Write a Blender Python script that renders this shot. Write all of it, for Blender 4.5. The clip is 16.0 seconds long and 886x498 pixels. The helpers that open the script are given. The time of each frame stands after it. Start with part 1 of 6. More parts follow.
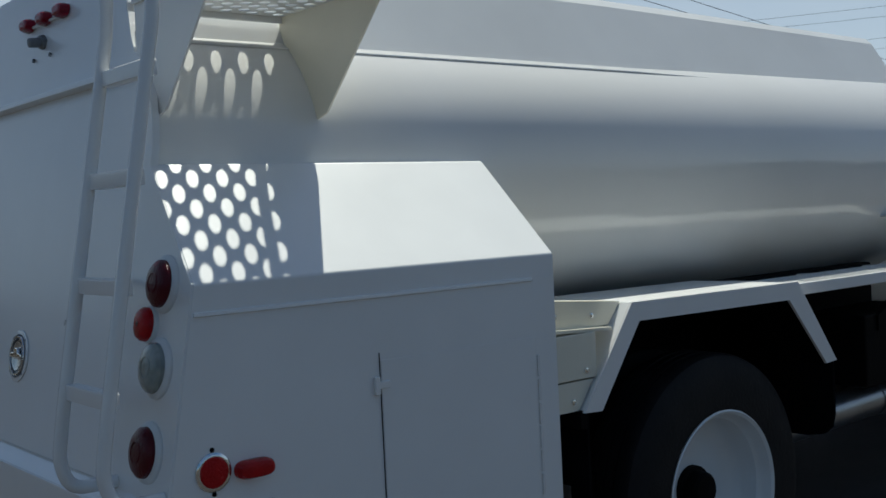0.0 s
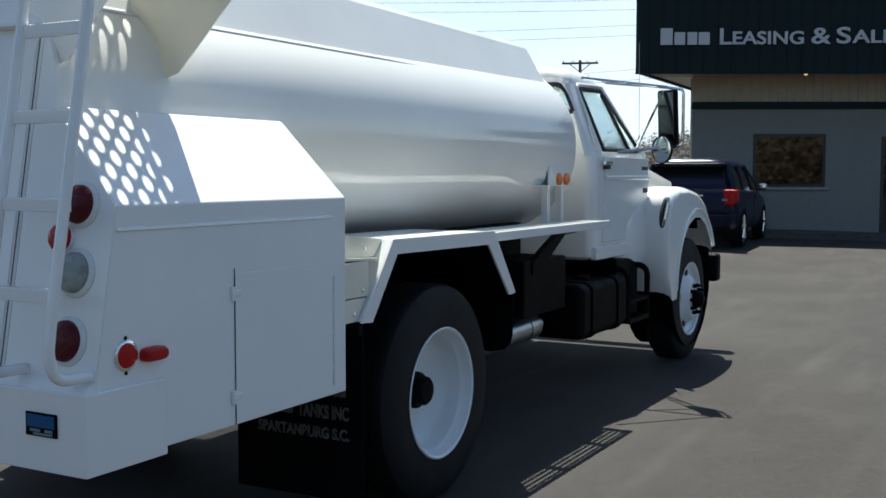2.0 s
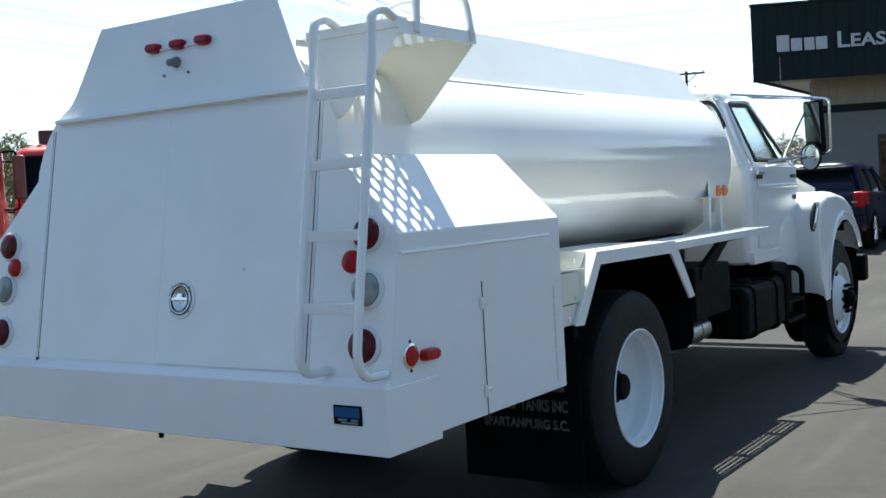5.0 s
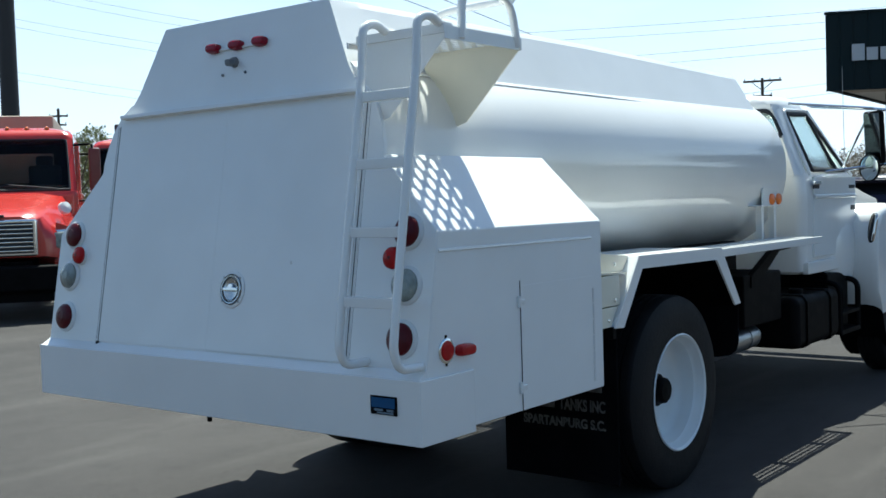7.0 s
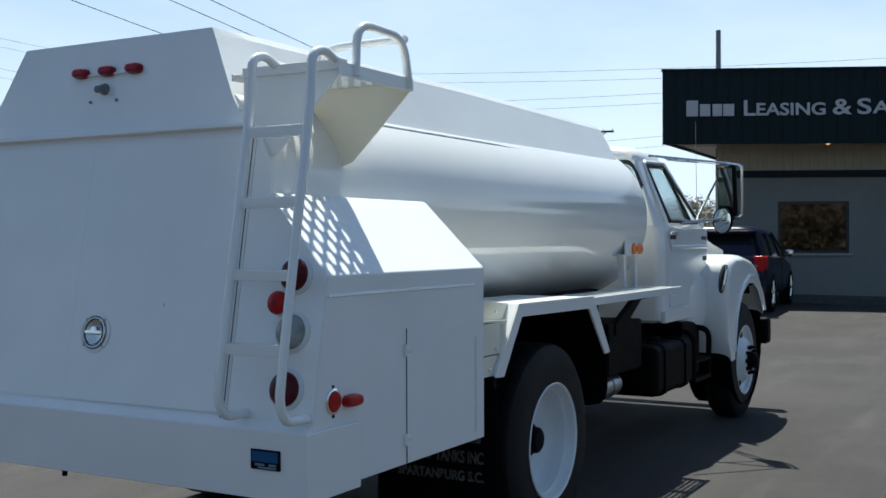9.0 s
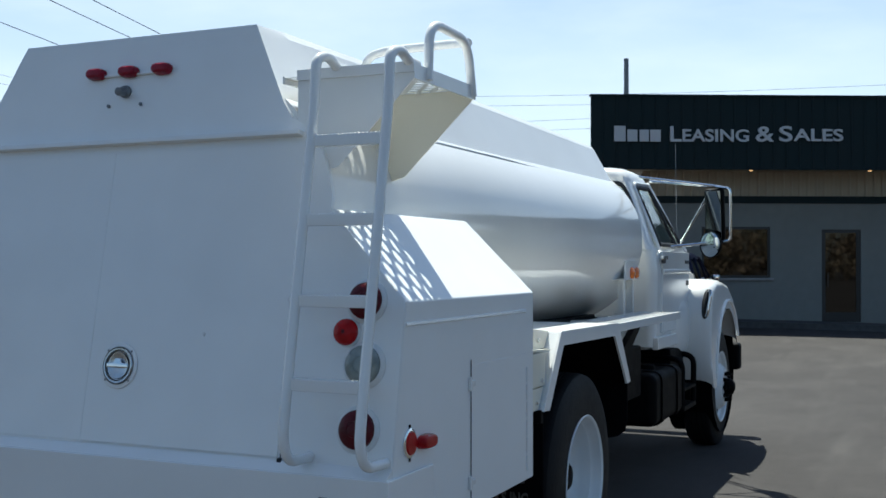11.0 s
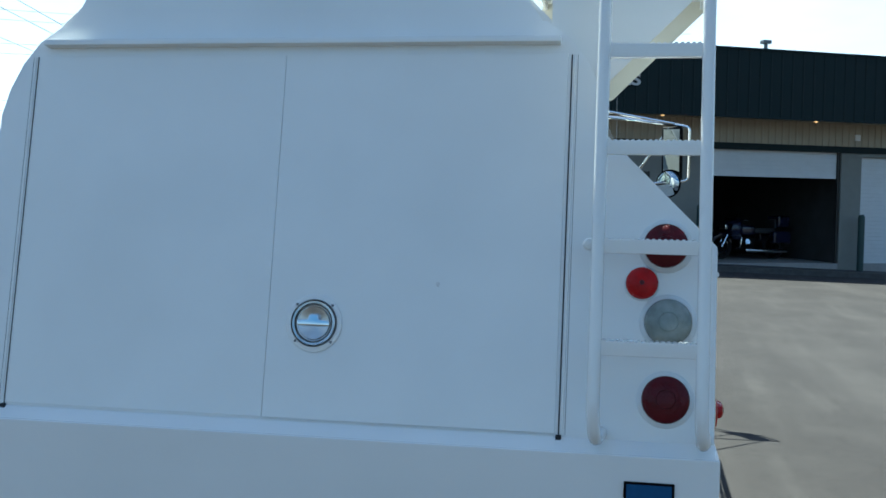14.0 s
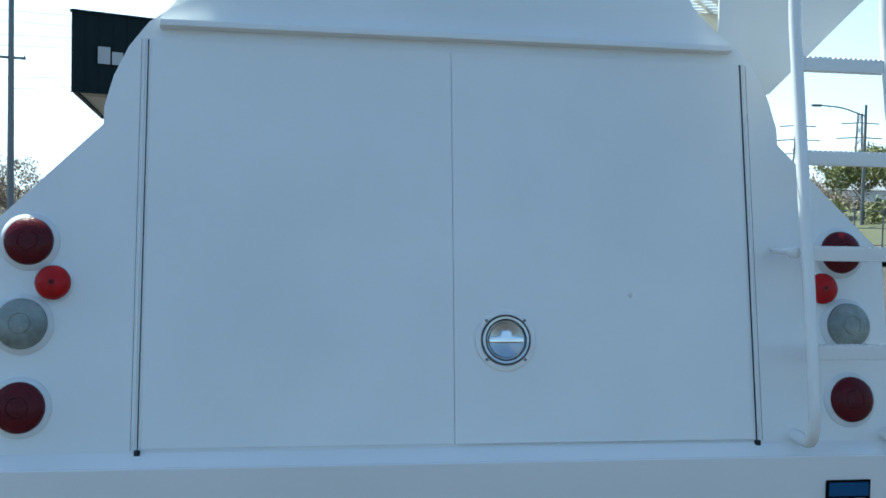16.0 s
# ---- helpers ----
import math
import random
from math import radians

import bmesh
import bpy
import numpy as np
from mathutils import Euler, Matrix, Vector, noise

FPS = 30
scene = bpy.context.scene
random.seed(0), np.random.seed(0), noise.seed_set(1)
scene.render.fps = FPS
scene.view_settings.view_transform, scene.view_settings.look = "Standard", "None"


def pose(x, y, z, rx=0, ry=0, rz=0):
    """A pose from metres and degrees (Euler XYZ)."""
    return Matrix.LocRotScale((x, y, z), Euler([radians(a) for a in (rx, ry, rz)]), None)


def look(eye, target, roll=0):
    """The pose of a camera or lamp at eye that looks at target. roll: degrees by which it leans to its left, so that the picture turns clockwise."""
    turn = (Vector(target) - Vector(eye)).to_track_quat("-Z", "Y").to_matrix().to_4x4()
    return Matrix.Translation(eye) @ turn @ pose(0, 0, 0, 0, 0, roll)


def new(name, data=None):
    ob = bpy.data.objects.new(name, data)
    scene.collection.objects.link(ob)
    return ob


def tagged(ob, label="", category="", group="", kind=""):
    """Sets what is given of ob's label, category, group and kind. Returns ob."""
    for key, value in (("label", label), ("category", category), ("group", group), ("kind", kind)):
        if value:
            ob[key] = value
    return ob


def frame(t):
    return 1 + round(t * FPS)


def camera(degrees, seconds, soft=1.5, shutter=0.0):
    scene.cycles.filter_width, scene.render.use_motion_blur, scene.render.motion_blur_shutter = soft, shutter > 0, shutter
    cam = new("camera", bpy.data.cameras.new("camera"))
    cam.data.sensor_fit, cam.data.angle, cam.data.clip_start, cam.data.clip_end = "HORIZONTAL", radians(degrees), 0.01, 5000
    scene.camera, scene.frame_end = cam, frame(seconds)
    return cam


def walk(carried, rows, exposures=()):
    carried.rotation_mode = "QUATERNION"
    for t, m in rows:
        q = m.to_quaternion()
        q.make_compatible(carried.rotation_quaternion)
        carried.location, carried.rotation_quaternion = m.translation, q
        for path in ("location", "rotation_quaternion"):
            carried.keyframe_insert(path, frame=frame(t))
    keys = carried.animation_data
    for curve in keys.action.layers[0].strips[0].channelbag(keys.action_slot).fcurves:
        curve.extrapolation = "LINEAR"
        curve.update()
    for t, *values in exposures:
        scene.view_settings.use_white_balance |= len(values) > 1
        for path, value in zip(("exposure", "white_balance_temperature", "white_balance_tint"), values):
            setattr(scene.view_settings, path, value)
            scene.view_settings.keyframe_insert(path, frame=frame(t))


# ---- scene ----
cam = camera(44.3, 16.0, soft=1.6)
PATH = [
    (0, (3.475, -0.996, 1.584), (1.933, 0.276, 1.515), -2.8),
    (0.5, (3.508, -1.300, 1.518), (2.135, 0.153, 1.469), -0.8),
    (1, (3.515, -1.571, 1.534), (2.131, -0.134, 1.394), -3.4),
    (1.5, (3.485, -1.85, 1.559), (2.368, -0.195, 1.444), -1.0),
    (2, (3.508, -2.138, 1.539), (2.547, -0.389, 1.399), 0.1),
    (2.5, (3.594, -2.331, 1.516), (2.543, -0.644, 1.292), -2.1),
    (3, (3.608, -2.451, 1.548), (2.656, -0.698, 1.406), -0.3),
    (3.5, (3.46, -2.644, 1.544), (2.48, -0.906, 1.401), 0.2),
    (4, (3.361, -2.79, 1.558), (2.383, -1.053, 1.401), -1.0),
    (4.2, (3.362, -2.832, 1.551), (2.319, -1.129, 1.435), -2.2),
    (6.3, (3.648, -2.935, 1.565), (2.457, -1.332, 1.468), -2.6),
    (6.5, (3.645, -2.942, 1.556), (2.438, -1.35, 1.466), -2.0),
    (7, (3.625, -2.943, 1.546), (2.393, -1.37, 1.461), -1.8),
    (7.5, (3.618, -2.945, 1.551), (2.376, -1.379, 1.479), -1.6),
    (8, (3.578, -2.938, 1.556), (2.36, -1.353, 1.5), -1.0),
    (8.5, (3.485, -2.906, 1.568), (2.436, -1.203, 1.531), -0.3),
    (9, (3.371, -2.927, 1.566), (2.389, -1.184, 1.549), -0.2),
    (9.2, (3.322, -2.917, 1.563), (2.329, -1.182, 1.55), 0.7),
    (11.3, (2.547, -2.862, 1.561), (1.75, -1.028, 1.586), 0.4),
    (11.5, (2.468, -2.867, 1.556), (1.662, -1.037, 1.577), 1.2),
    (12, (2.189, -2.765, 1.559), (1.4, -0.928, 1.552), 0.4),
    (12.5, (1.91, -2.779, 1.564), (1.187, -0.914, 1.563), 2.7),
    (13, (1.596, -2.819, 1.576), (1.059, -0.892, 1.575), -1.2),
    (13.5, (1.308, -2.776, 1.56), (0.824, -0.836, 1.529), -0.0),
    (14, (0.997, -2.762, 1.552), (0.635, -0.797, 1.463), 1.1),
    (14.5, (0.642, -2.798, 1.548), (0.468, -0.811, 1.394), 0.2),
    (15, (0.305, -2.742, 1.548), (0.16, -0.755, 1.373), -0.1),
    (15.5, (-0.067, -2.638, 1.566), (-0.063, -0.646, 1.386), 0.6),
    (15.6, (-0.163, -2.619, 1.587), (-0.101, -0.629, 1.401), 1.7),
    (15.8, (-0.328, -2.607, 1.622), (-0.137, -0.621, 1.474), 2.9),
    (16, (-0.508, -2.618, 1.557), (-0.175, -0.646, 1.473), 1.2),
]
EXPOSURE = [(0.0, 0.04, 5850, 3), (0.6, 0.17, 5850, 3), (1.2, 0.48, 5900, 3), (2.0, 0.94, 5900, 3), (2.8, 1.30, 5900, 3), (3.5, 1.44, 5850, 2), (4.2, 1.48, 5850, 1),
            (6.3, 1.14, 5650, 0), (7.0, 1.05, 5600, -1), (9.0, 0.76, 5700, 2), (12.0, 0.94, 5700, 2), (13.0, 1.10, 5500, -2), (14.0, 1.44, 5450, -5), (16.0, 1.50, 5450, -6)]
walk(cam, [(t, look(eye, target, roll)) for t, eye, target, roll in PATH], EXPOSURE)

# ---- world, sun ----
SUN = Vector((-0.283, 0.419, 1.0)).normalized()          # towards the sun
world = bpy.data.worlds.new("sky")
scene.world = world
world.use_nodes = True
wn, wl = world.node_tree.nodes, world.node_tree.links
bg = wn["Background"]
sky = wn.new("ShaderNodeTexSky")
sky.sky_type, sky.sun_disc = "NISHITA", False
sky.sun_elevation = math.asin(SUN.z)
sky.sun_rotation = math.atan2(SUN.x, SUN.y)
sky.air_density, sky.dust_density, sky.ozone_density = 1.0, 1.2, 2.0
tc = wn.new("ShaderNodeTexCoord")
mp = wn.new("ShaderNodeMapping")
mp.inputs["Scale"].default_value = (1.6, 1.6, 5.5)
cn = wn.new("ShaderNodeTexNoise")
cn.inputs["Scale"].default_value, cn.inputs["Detail"].default_value, cn.inputs["Roughness"].default_value = 1.7, 7.0, 0.55
cr = wn.new("ShaderNodeValToRGB")
cr.color_ramp.elements[0].position, cr.color_ramp.elements[1].position = 0.44, 0.68
cr.color_ramp.elements[0].color, cr.color_ramp.elements[1].color = (0, 0, 0, 1), (0.6, 0.6, 0.6, 1)
mixw = wn.new("ShaderNodeMix")
mixw.data_type = "RGBA"
mixw.inputs["B"].default_value = (9.0, 9.2, 9.5, 1)
wl.new(tc.outputs["Generated"], mp.inputs["Vector"])
wl.new(mp.outputs["Vector"], cn.inputs["Vector"])
wl.new(cn.outputs["Fac"], cr.inputs["Fac"])
wl.new(cr.outputs["Color"], mixw.inputs["Factor"])
hs = wn.new("ShaderNodeHueSaturation")
hs.inputs["Saturation"].default_value = 1.5
wl.new(sky.outputs["Color"], hs.inputs["Color"])
wl.new(hs.outputs["Color"], mixw.inputs["A"])
# haze that whitens the sky towards the horizon, brighter on the sun's side
sp = wn.new("ShaderNodeSeparateXYZ")
hz = wn.new("ShaderNodeMapRange")
hz.inputs["From Min"].default_value, hz.inputs["From Max"].default_value = 0.02, 0.50
hz.inputs["To Min"].default_value, hz.inputs["To Max"].default_value = 0.85, 0.12
dt = wn.new("ShaderNodeVectorMath")
dt.operation = "DOT_PRODUCT"
dt.inputs[1].default_value = Vector((SUN.x, SUN.y, 0)).normalized()
fw = wn.new("ShaderNodeMapRange")
fw.interpolation_type = "SMOOTHSTEP"
fw.inputs["From Min"].default_value, fw.inputs["From Max"].default_value = -0.4, 0.9
fw.inputs["To Min"].default_value, fw.inputs["To Max"].default_value = 0.10, 1.0
hm = wn.new("ShaderNodeMath")
hm.operation = "MULTIPLY"
haze = wn.new("ShaderNodeMix")
haze.data_type = "RGBA"
haze.inputs["B"].default_value = (12.6, 13.4, 14.4, 1)
wl.new(tc.outputs["Generated"], sp.inputs["Vector"])
wl.new(tc.outputs["Generated"], dt.inputs[0])
wl.new(sp.outputs["Z"], hz.inputs["Value"])
wl.new(dt.outputs["Value"], fw.inputs["Value"])
wl.new(hz.outputs["Result"], hm.inputs[0])
wl.new(fw.outputs["Result"], hm.inputs[1])
wl.new(hm.outputs["Value"], haze.inputs["Factor"])
wl.new(mixw.outputs["Result"], haze.inputs["A"])
wl.new(haze.outputs["Result"], bg.inputs["Color"])
bg.inputs["Strength"].default_value = 0.048
sun_data = bpy.data.lights.new("sun", "SUN")
sun_data.energy, sun_data.angle, sun_data.color = 5.0, radians(0.53), (1.0, 0.91, 0.76)
sun = new("sun", sun_data)
sun.matrix_world = look(SUN * 60, (0, 0, 0))


# ---- materials ----
def material(name, colour, rough=0.5, metal=0.0, vary=0.12, scale=6.0, bump=0.0, bump_scale=60.0, coat=0.0,
             second=None, second_scale=1.2, spec=0.5, trans=0.0, random_by=None, anis=None, detail=8.0):
    """A procedural surface: two scales of colour variation, roughness variation and a fine relief."""
    m = bpy.data.materials.new(name)
    m.use_nodes = True
    nt = m.node_tree
    b = nt.nodes["Principled BSDF"]
    b.inputs["Roughness"].default_value, b.inputs["Metallic"].default_value = rough, metal
    b.inputs["Coat Weight"].default_value, b.inputs["Coat Roughness"].default_value = coat, 0.06
    b.inputs["Specular IOR Level"].default_value = spec
    b.inputs["Transmission Weight"].default_value = trans
    co = nt.nodes.new("ShaderNodeTexCoord")
    src = co.outputs["Object"]
    if anis:
        mm = nt.nodes.new("ShaderNodeMapping")
        mm.inputs["Scale"].default_value = anis
        nt.links.new(src, mm.inputs["Vector"])
        src = mm.outputs["Vector"]
    n1 = nt.nodes.new("ShaderNodeTexNoise")
    n1.inputs["Scale"].default_value, n1.inputs["Detail"].default_value = scale, detail
    n2 = nt.nodes.new("ShaderNodeTexNoise")
    n2.inputs["Scale"].default_value, n2.inputs["Detail"].default_value = second_scale, 3.0
    for n in (n1, n2):
        nt.links.new(src, n.inputs["Vector"])
    lo = tuple(c * (1 - vary) for c in colour)
    hi = tuple(min(1.0, c * (1 + vary)) for c in colour)
    r1 = nt.nodes.new("ShaderNodeValToRGB")
    r1.color_ramp.elements[0].position, r1.color_ramp.elements[1].position = 0.3, 0.7
    r1.color_ramp.elements[0].color, r1.color_ramp.elements[1].color = (*lo, 1), (*hi, 1)
    nt.links.new(n1.outputs["Fac"], r1.inputs["Fac"])
    mx = nt.nodes.new("ShaderNodeMix")
    mx.data_type = "RGBA"
    mx.inputs["B"].default_value = (*(second or lo), 1)
    r2 = nt.nodes.new("ShaderNodeMapRange")
    r2.inputs["From Min"].default_value, r2.inputs["From Max"].default_value = 0.45, 0.75
    r2.inputs["To Max"].default_value = 0.7 if second else 0.4
    nt.links.new(n2.outputs["Fac"], r2.inputs["Value"])
    nt.links.new(r2.outputs["Result"], mx.inputs["Factor"])
    nt.links.new(r1.outputs["Color"], mx.inputs["A"])
    out = mx.outputs["Result"]
    if random_by:
        oi = nt.nodes.new("ShaderNodeObjectInfo" if random_by == "object" else "ShaderNodeNewGeometry")
        hv = nt.nodes.new("ShaderNodeHueSaturation")
        mr = nt.nodes.new("ShaderNodeMapRange")
        mr.inputs["To Min"].default_value, mr.inputs["To Max"].default_value = 0.65, 1.35
        nt.links.new(oi.outputs["Random" if random_by == "object" else "Random Per Island"], mr.inputs["Value"])
        nt.links.new(mr.outputs["Result"], hv.inputs["Value"])
        nt.links.new(out, hv.inputs["Color"])
        out = hv.outputs["Color"]
    nt.links.new(out, b.inputs["Base Color"])
    rr = nt.nodes.new("ShaderNodeMapRange")
    rr.inputs["To Min"].default_value, rr.inputs["To Max"].default_value = max(0.0, rough * 0.8), min(1.0, rough * 1.2 + 0.01)
    nt.links.new(n1.outputs["Fac"], rr.inputs["Value"])
    nt.links.new(rr.outputs["Result"], b.inputs["Roughness"])
    if bump:
        n3 = nt.nodes.new("ShaderNodeTexNoise")
        n3.inputs["Scale"].default_value, n3.inputs["Detail"].default_value = bump_scale, 4.0
        nt.links.new(src, n3.inputs["Vector"])
        bp = nt.nodes.new("ShaderNodeBump")
        bp.inputs["Strength"].default_value, bp.inputs["Distance"].default_value = bump, 0.01
        nt.links.new(n3.outputs["Fac"], bp.inputs["Height"])
        nt.links.new(bp.outputs["Normal"], b.inputs["Normal"])
    return m


def glass(name, colour, rough=0.02):
    m = bpy.data.materials.new(name)
    m.use_nodes = True
    b = m.node_tree.nodes["Principled BSDF"]
    b.inputs["Base Color"].default_value = (*colour, 1)
    b.inputs["Roughness"].default_value, b.inputs["Transmission Weight"].default_value = rough, 1.0
    b.inputs["IOR"].default_value = 1.2
    return m


WHITE = material("white_enamel", (0.82, 0.825, 0.81), 0.22, vary=0.02, scale=3.0, second=(0.76, 0.76, 0.735), second_scale=0.9,
                 bump=0.035, bump_scale=14.0, coat=0.35)
WHITE_FLAT = material("white_enamel_sheet", (0.82, 0.83, 0.82), 0.34, vary=0.02, scale=4.0, second=(0.75, 0.755, 0.74), second_scale=1.4,
                      bump=0.07, bump_scale=4.5, coat=0.30)
TANK = material("white_tank_enamel", (0.81, 0.805, 0.775), 0.085, vary=0.02, scale=2.0, second=(0.75, 0.745, 0.70), second_scale=0.7,
                bump=0.014, bump_scale=3.2, coat=0.28)
CREAM = material("yellowed_white_enamel", (0.80, 0.765, 0.63), 0.3, vary=0.03, scale=5.0, bump=0.05, bump_scale=20.0, coat=0.2)
RIM = material("wheel_white", (0.74, 0.77, 0.78), 0.3, vary=0.04, scale=8.0, second=(0.62, 0.63, 0.62), second_scale=4.0, coat=0.2)
RUBBER = material("tyre_rubber", (0.008, 0.008, 0.009), 0.62, spec=0.2, vary=0.25, scale=20.0, bump=0.25, bump_scale=90.0, second=(0.02, 0.019, 0.018), second_scale=5.0)
FLAP = material("mudflap_rubber", (0.005, 0.005, 0.006), 0.85, spec=0.02, vary=0.3, scale=8.0, bump=0.1, bump_scale=30.0)
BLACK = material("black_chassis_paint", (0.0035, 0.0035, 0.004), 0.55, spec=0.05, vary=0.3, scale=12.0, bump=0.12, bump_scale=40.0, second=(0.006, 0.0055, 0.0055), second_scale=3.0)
GAP = material("shadow_gap_rubber", (0.012, 0.014, 0.018), 0.7, vary=0.2, scale=30.0)
BARGREY = material("plate_print", (0.16, 0.22, 0.27), 0.5, vary=0.1, scale=40.0)
WORN = material("worn_enamel", (0.66, 0.66, 0.65), 0.5, vary=0.15, scale=60.0)
DULLCHROME = material("dull_chrome", (0.50, 0.51, 0.52), 0.24, metal=1.0, vary=0.15, scale=30.0)
CHROME = material("polished_steel", (0.78, 0.79, 0.80), 0.12, metal=1.0, vary=0.05, scale=20.0, bump=0.02)
STEEL = material("aluminised_steel", (0.82, 0.82, 0.81), 0.17, metal=1.0, vary=0.12, scale=14.0, bump=0.06, bump_scale=30.0)
MIRROR = material("mirror_glass", (0.15, 0.17, 0.18), 0.015, metal=1.0, vary=0.01)
REDLENS = material("dark_red_lens", (0.075, 0.001, 0.006), 0.3, vary=0.2, scale=30.0, bump=0.25, bump_scale=140.0, coat=0.12, spec=0.2)
REDBRIGHT = material("bright_red_lens", (0.38, 0.003, 0.006), 0.25, vary=0.2, scale=30.0, bump=0.3, bump_scale=160.0, coat=0.12, spec=0.2)
CLEARLENS = material("clear_lens", (0.19, 0.22, 0.205), 0.14, vary=0.35, scale=22.0, bump=0.3, bump_scale=120.0, coat=0.6, second=(0.33, 0.36, 0.33), second_scale=14.0)
AMBER = material("amber_lens", (0.72, 0.17, 0.02), 0.18, vary=0.1, scale=60.0, coat=0.5)
GASKET = material("lamp_gasket_white", (0.70, 0.72, 0.72), 0.5, vary=0.04, scale=20.0)
PLATEBLUE = material("maker_plate_blue", (0.014, 0.075, 0.19), 0.5, spec=0.2, vary=0.1, scale=40.0, second=(0.022, 0.10, 0.23), second_scale=12.0)
GLASS = glass("cab_glass", (0.66, 0.74, 0.74))
GREYGLASS = glass("tinted_cab_glass", (0.42, 0.47, 0.47))
DARKGLASS = material("tinted_glass", (0.008, 0.009, 0.010), 0.03, vary=0.1, scale=2.0, spec=0.12)
PALEGLASS = material("sky_blue_car_glass", (0.22, 0.27, 0.31), 0.06, vary=0.1, scale=2.0, spec=0.8)
SEAT = material("dark_vinyl", (0.03, 0.032, 0.036), 0.6, vary=0.15, scale=20.0, bump=0.1)


def asphalt():
    """Worn asphalt: fine stones, soft pale patches, long scuffed tyre streaks and dark drips of oil."""
    m = material("worn_asphalt", (0.0365, 0.0332, 0.0322), 0.9, vary=0.30, scale=30.0, bump=0.5, bump_scale=240.0, spec=0.25,
                 second=(0.054, 0.049, 0.047), second_scale=0.35, detail=12.0)
    nt = m.node_tree
    b = nt.nodes["Principled BSDF"]
    src = b.inputs["Base Color"].links[0].from_socket
    co = nt.nodes.new("ShaderNodeTexCoord")
    for turn, scale, lo, hi, amount, tone in ((20, (0.9, 0.09, 1), 0.53, 0.72, 0.55, (0.074, 0.068, 0.064)), (-48, (1.6, 0.12, 1), 0.58, 0.75, 0.45, (0.069, 0.064, 0.060)),
                                              (10, (2.3, 1.9, 1), 0.66, 0.78, 0.55, (0.034, 0.033, 0.033)), (35, (1.1, 0.8, 1), 0.46, 0.68, 0.45, (0.064, 0.059, 0.056)), (0, (5.5, 4.2, 1), 0.52, 0.72, 0.40, (0.028, 0.0262, 0.0255)),
                                              (64, (3.0, 0.5, 1), 0.56, 0.70, 0.40, (0.075, 0.070, 0.066)), (0, (22, 22, 1), 0.55, 0.70, 0.35, (0.062, 0.058, 0.056)), (0, (60, 60, 1), 0.62, 0.72, 0.35, (0.09, 0.088, 0.087))):
        mp2 = nt.nodes.new("ShaderNodeMapping")
        mp2.inputs["Rotation"].default_value = (0, 0, radians(turn))
        mp2.inputs["Scale"].default_value = scale
        no = nt.nodes.new("ShaderNodeTexNoise")
        no.inputs["Scale"].default_value, no.inputs["Detail"].default_value = 1.0, 5.0
        mr = nt.nodes.new("ShaderNodeMapRange")
        mr.inputs["From Min"].default_value, mr.inputs["From Max"].default_value, mr.inputs["To Max"].default_value = lo, hi, amount
        mx = nt.nodes.new("ShaderNodeMix")
        mx.data_type = "RGBA"
        mx.inputs["B"].default_value = (*tone, 1)
        nt.links.new(co.outputs["Object"], mp2.inputs["Vector"])
        nt.links.new(mp2.outputs["Vector"], no.inputs["Vector"])
        nt.links.new(no.outputs["Fac"], mr.inputs["Value"])
        nt.links.new(mr.outputs["Result"], mx.inputs["Factor"])
        nt.links.new(src, mx.inputs["A"])
        src = mx.outputs["Result"]
    nt.links.new(src, b.inputs["Base Color"])
    return m


ASPHALT = asphalt()
DARKKERB = material("dark_concrete", (0.085, 0.083, 0.080), 0.9, vary=0.2, scale=8.0, bump=0.3, bump_scale=60.0, spec=0.2, second=(0.06, 0.058, 0.056), second_scale=1.5)
FILMGLASS = material("reflective_film_glass", (0.055, 0.052, 0.048), 0.02, metal=1.0, vary=0.04, scale=1.5)
CONCRETE = material("concrete", (0.30, 0.29, 0.28), 0.85, vary=0.12, scale=14.0, bump=0.2, bump_scale=80.0)
GREENTIN = material("dark_green_sheet_metal", (0.0030, 0.0125, 0.0145), 0.6, spec=0.25, vary=0.12, scale=2.0, bump=0.03)
PALESOFFIT = material("pale_soffit_sheet", (0.62, 0.60, 0.55), 0.6, vary=0.05, scale=3.0)
BEIGETIN = material("beige_sheet_metal", (0.35, 0.30, 0.22), 0.5, vary=0.06, scale=3.0)
GREYWALL = material("grey_painted_block", (0.20, 0.205, 0.19), 0.7, vary=0.06, scale=5.0, bump=0.15, bump_scale=30.0, second=(0.175, 0.18, 0.168), second_scale=0.8)
DOORWHITE = material("white_roller_slats", (0.62, 0.64, 0.66), 0.45, vary=0.04, scale=4.0)
# interior shade put into the base colour: near-black sheets for rooms and cabs
DARKROOM = material("unlit_interior_dark", (0.05, 0.05, 0.05), 0.8, vary=0.3, scale=2.0)
LETTER = material("silver_letters", (0.50, 0.51, 0.52), 0.45, metal=0.0, vary=0.04, scale=20.0)
FLAPLETTER = material("worn_flap_letters", (0.11, 0.105, 0.095), 0.8, vary=0.4, scale=25.0, second=(0.03, 0.03, 0.028), second_scale=18.0)
MARKRED = material("marker_red_lens", (0.24, 0.004, 0.02), 0.25, vary=0.2, scale=40.0, bump=0.2, bump_scale=140.0, coat=0.15, spec=0.2)
# red truck paint darkened: the mirror shells' shade is in the colour
DARKRED = material("shaded_red_shell", (0.12, 0.010, 0.010), 0.3, vary=0.1, coat=0.2)
CONVEX = material("convex_mirror", (0.55, 0.60, 0.63), 0.02, metal=1.0, vary=0.02)
LAMPGLOW = material("lit_amber_lamp", (0.8, 0.4, 0.12), 0.4, vary=0.05)
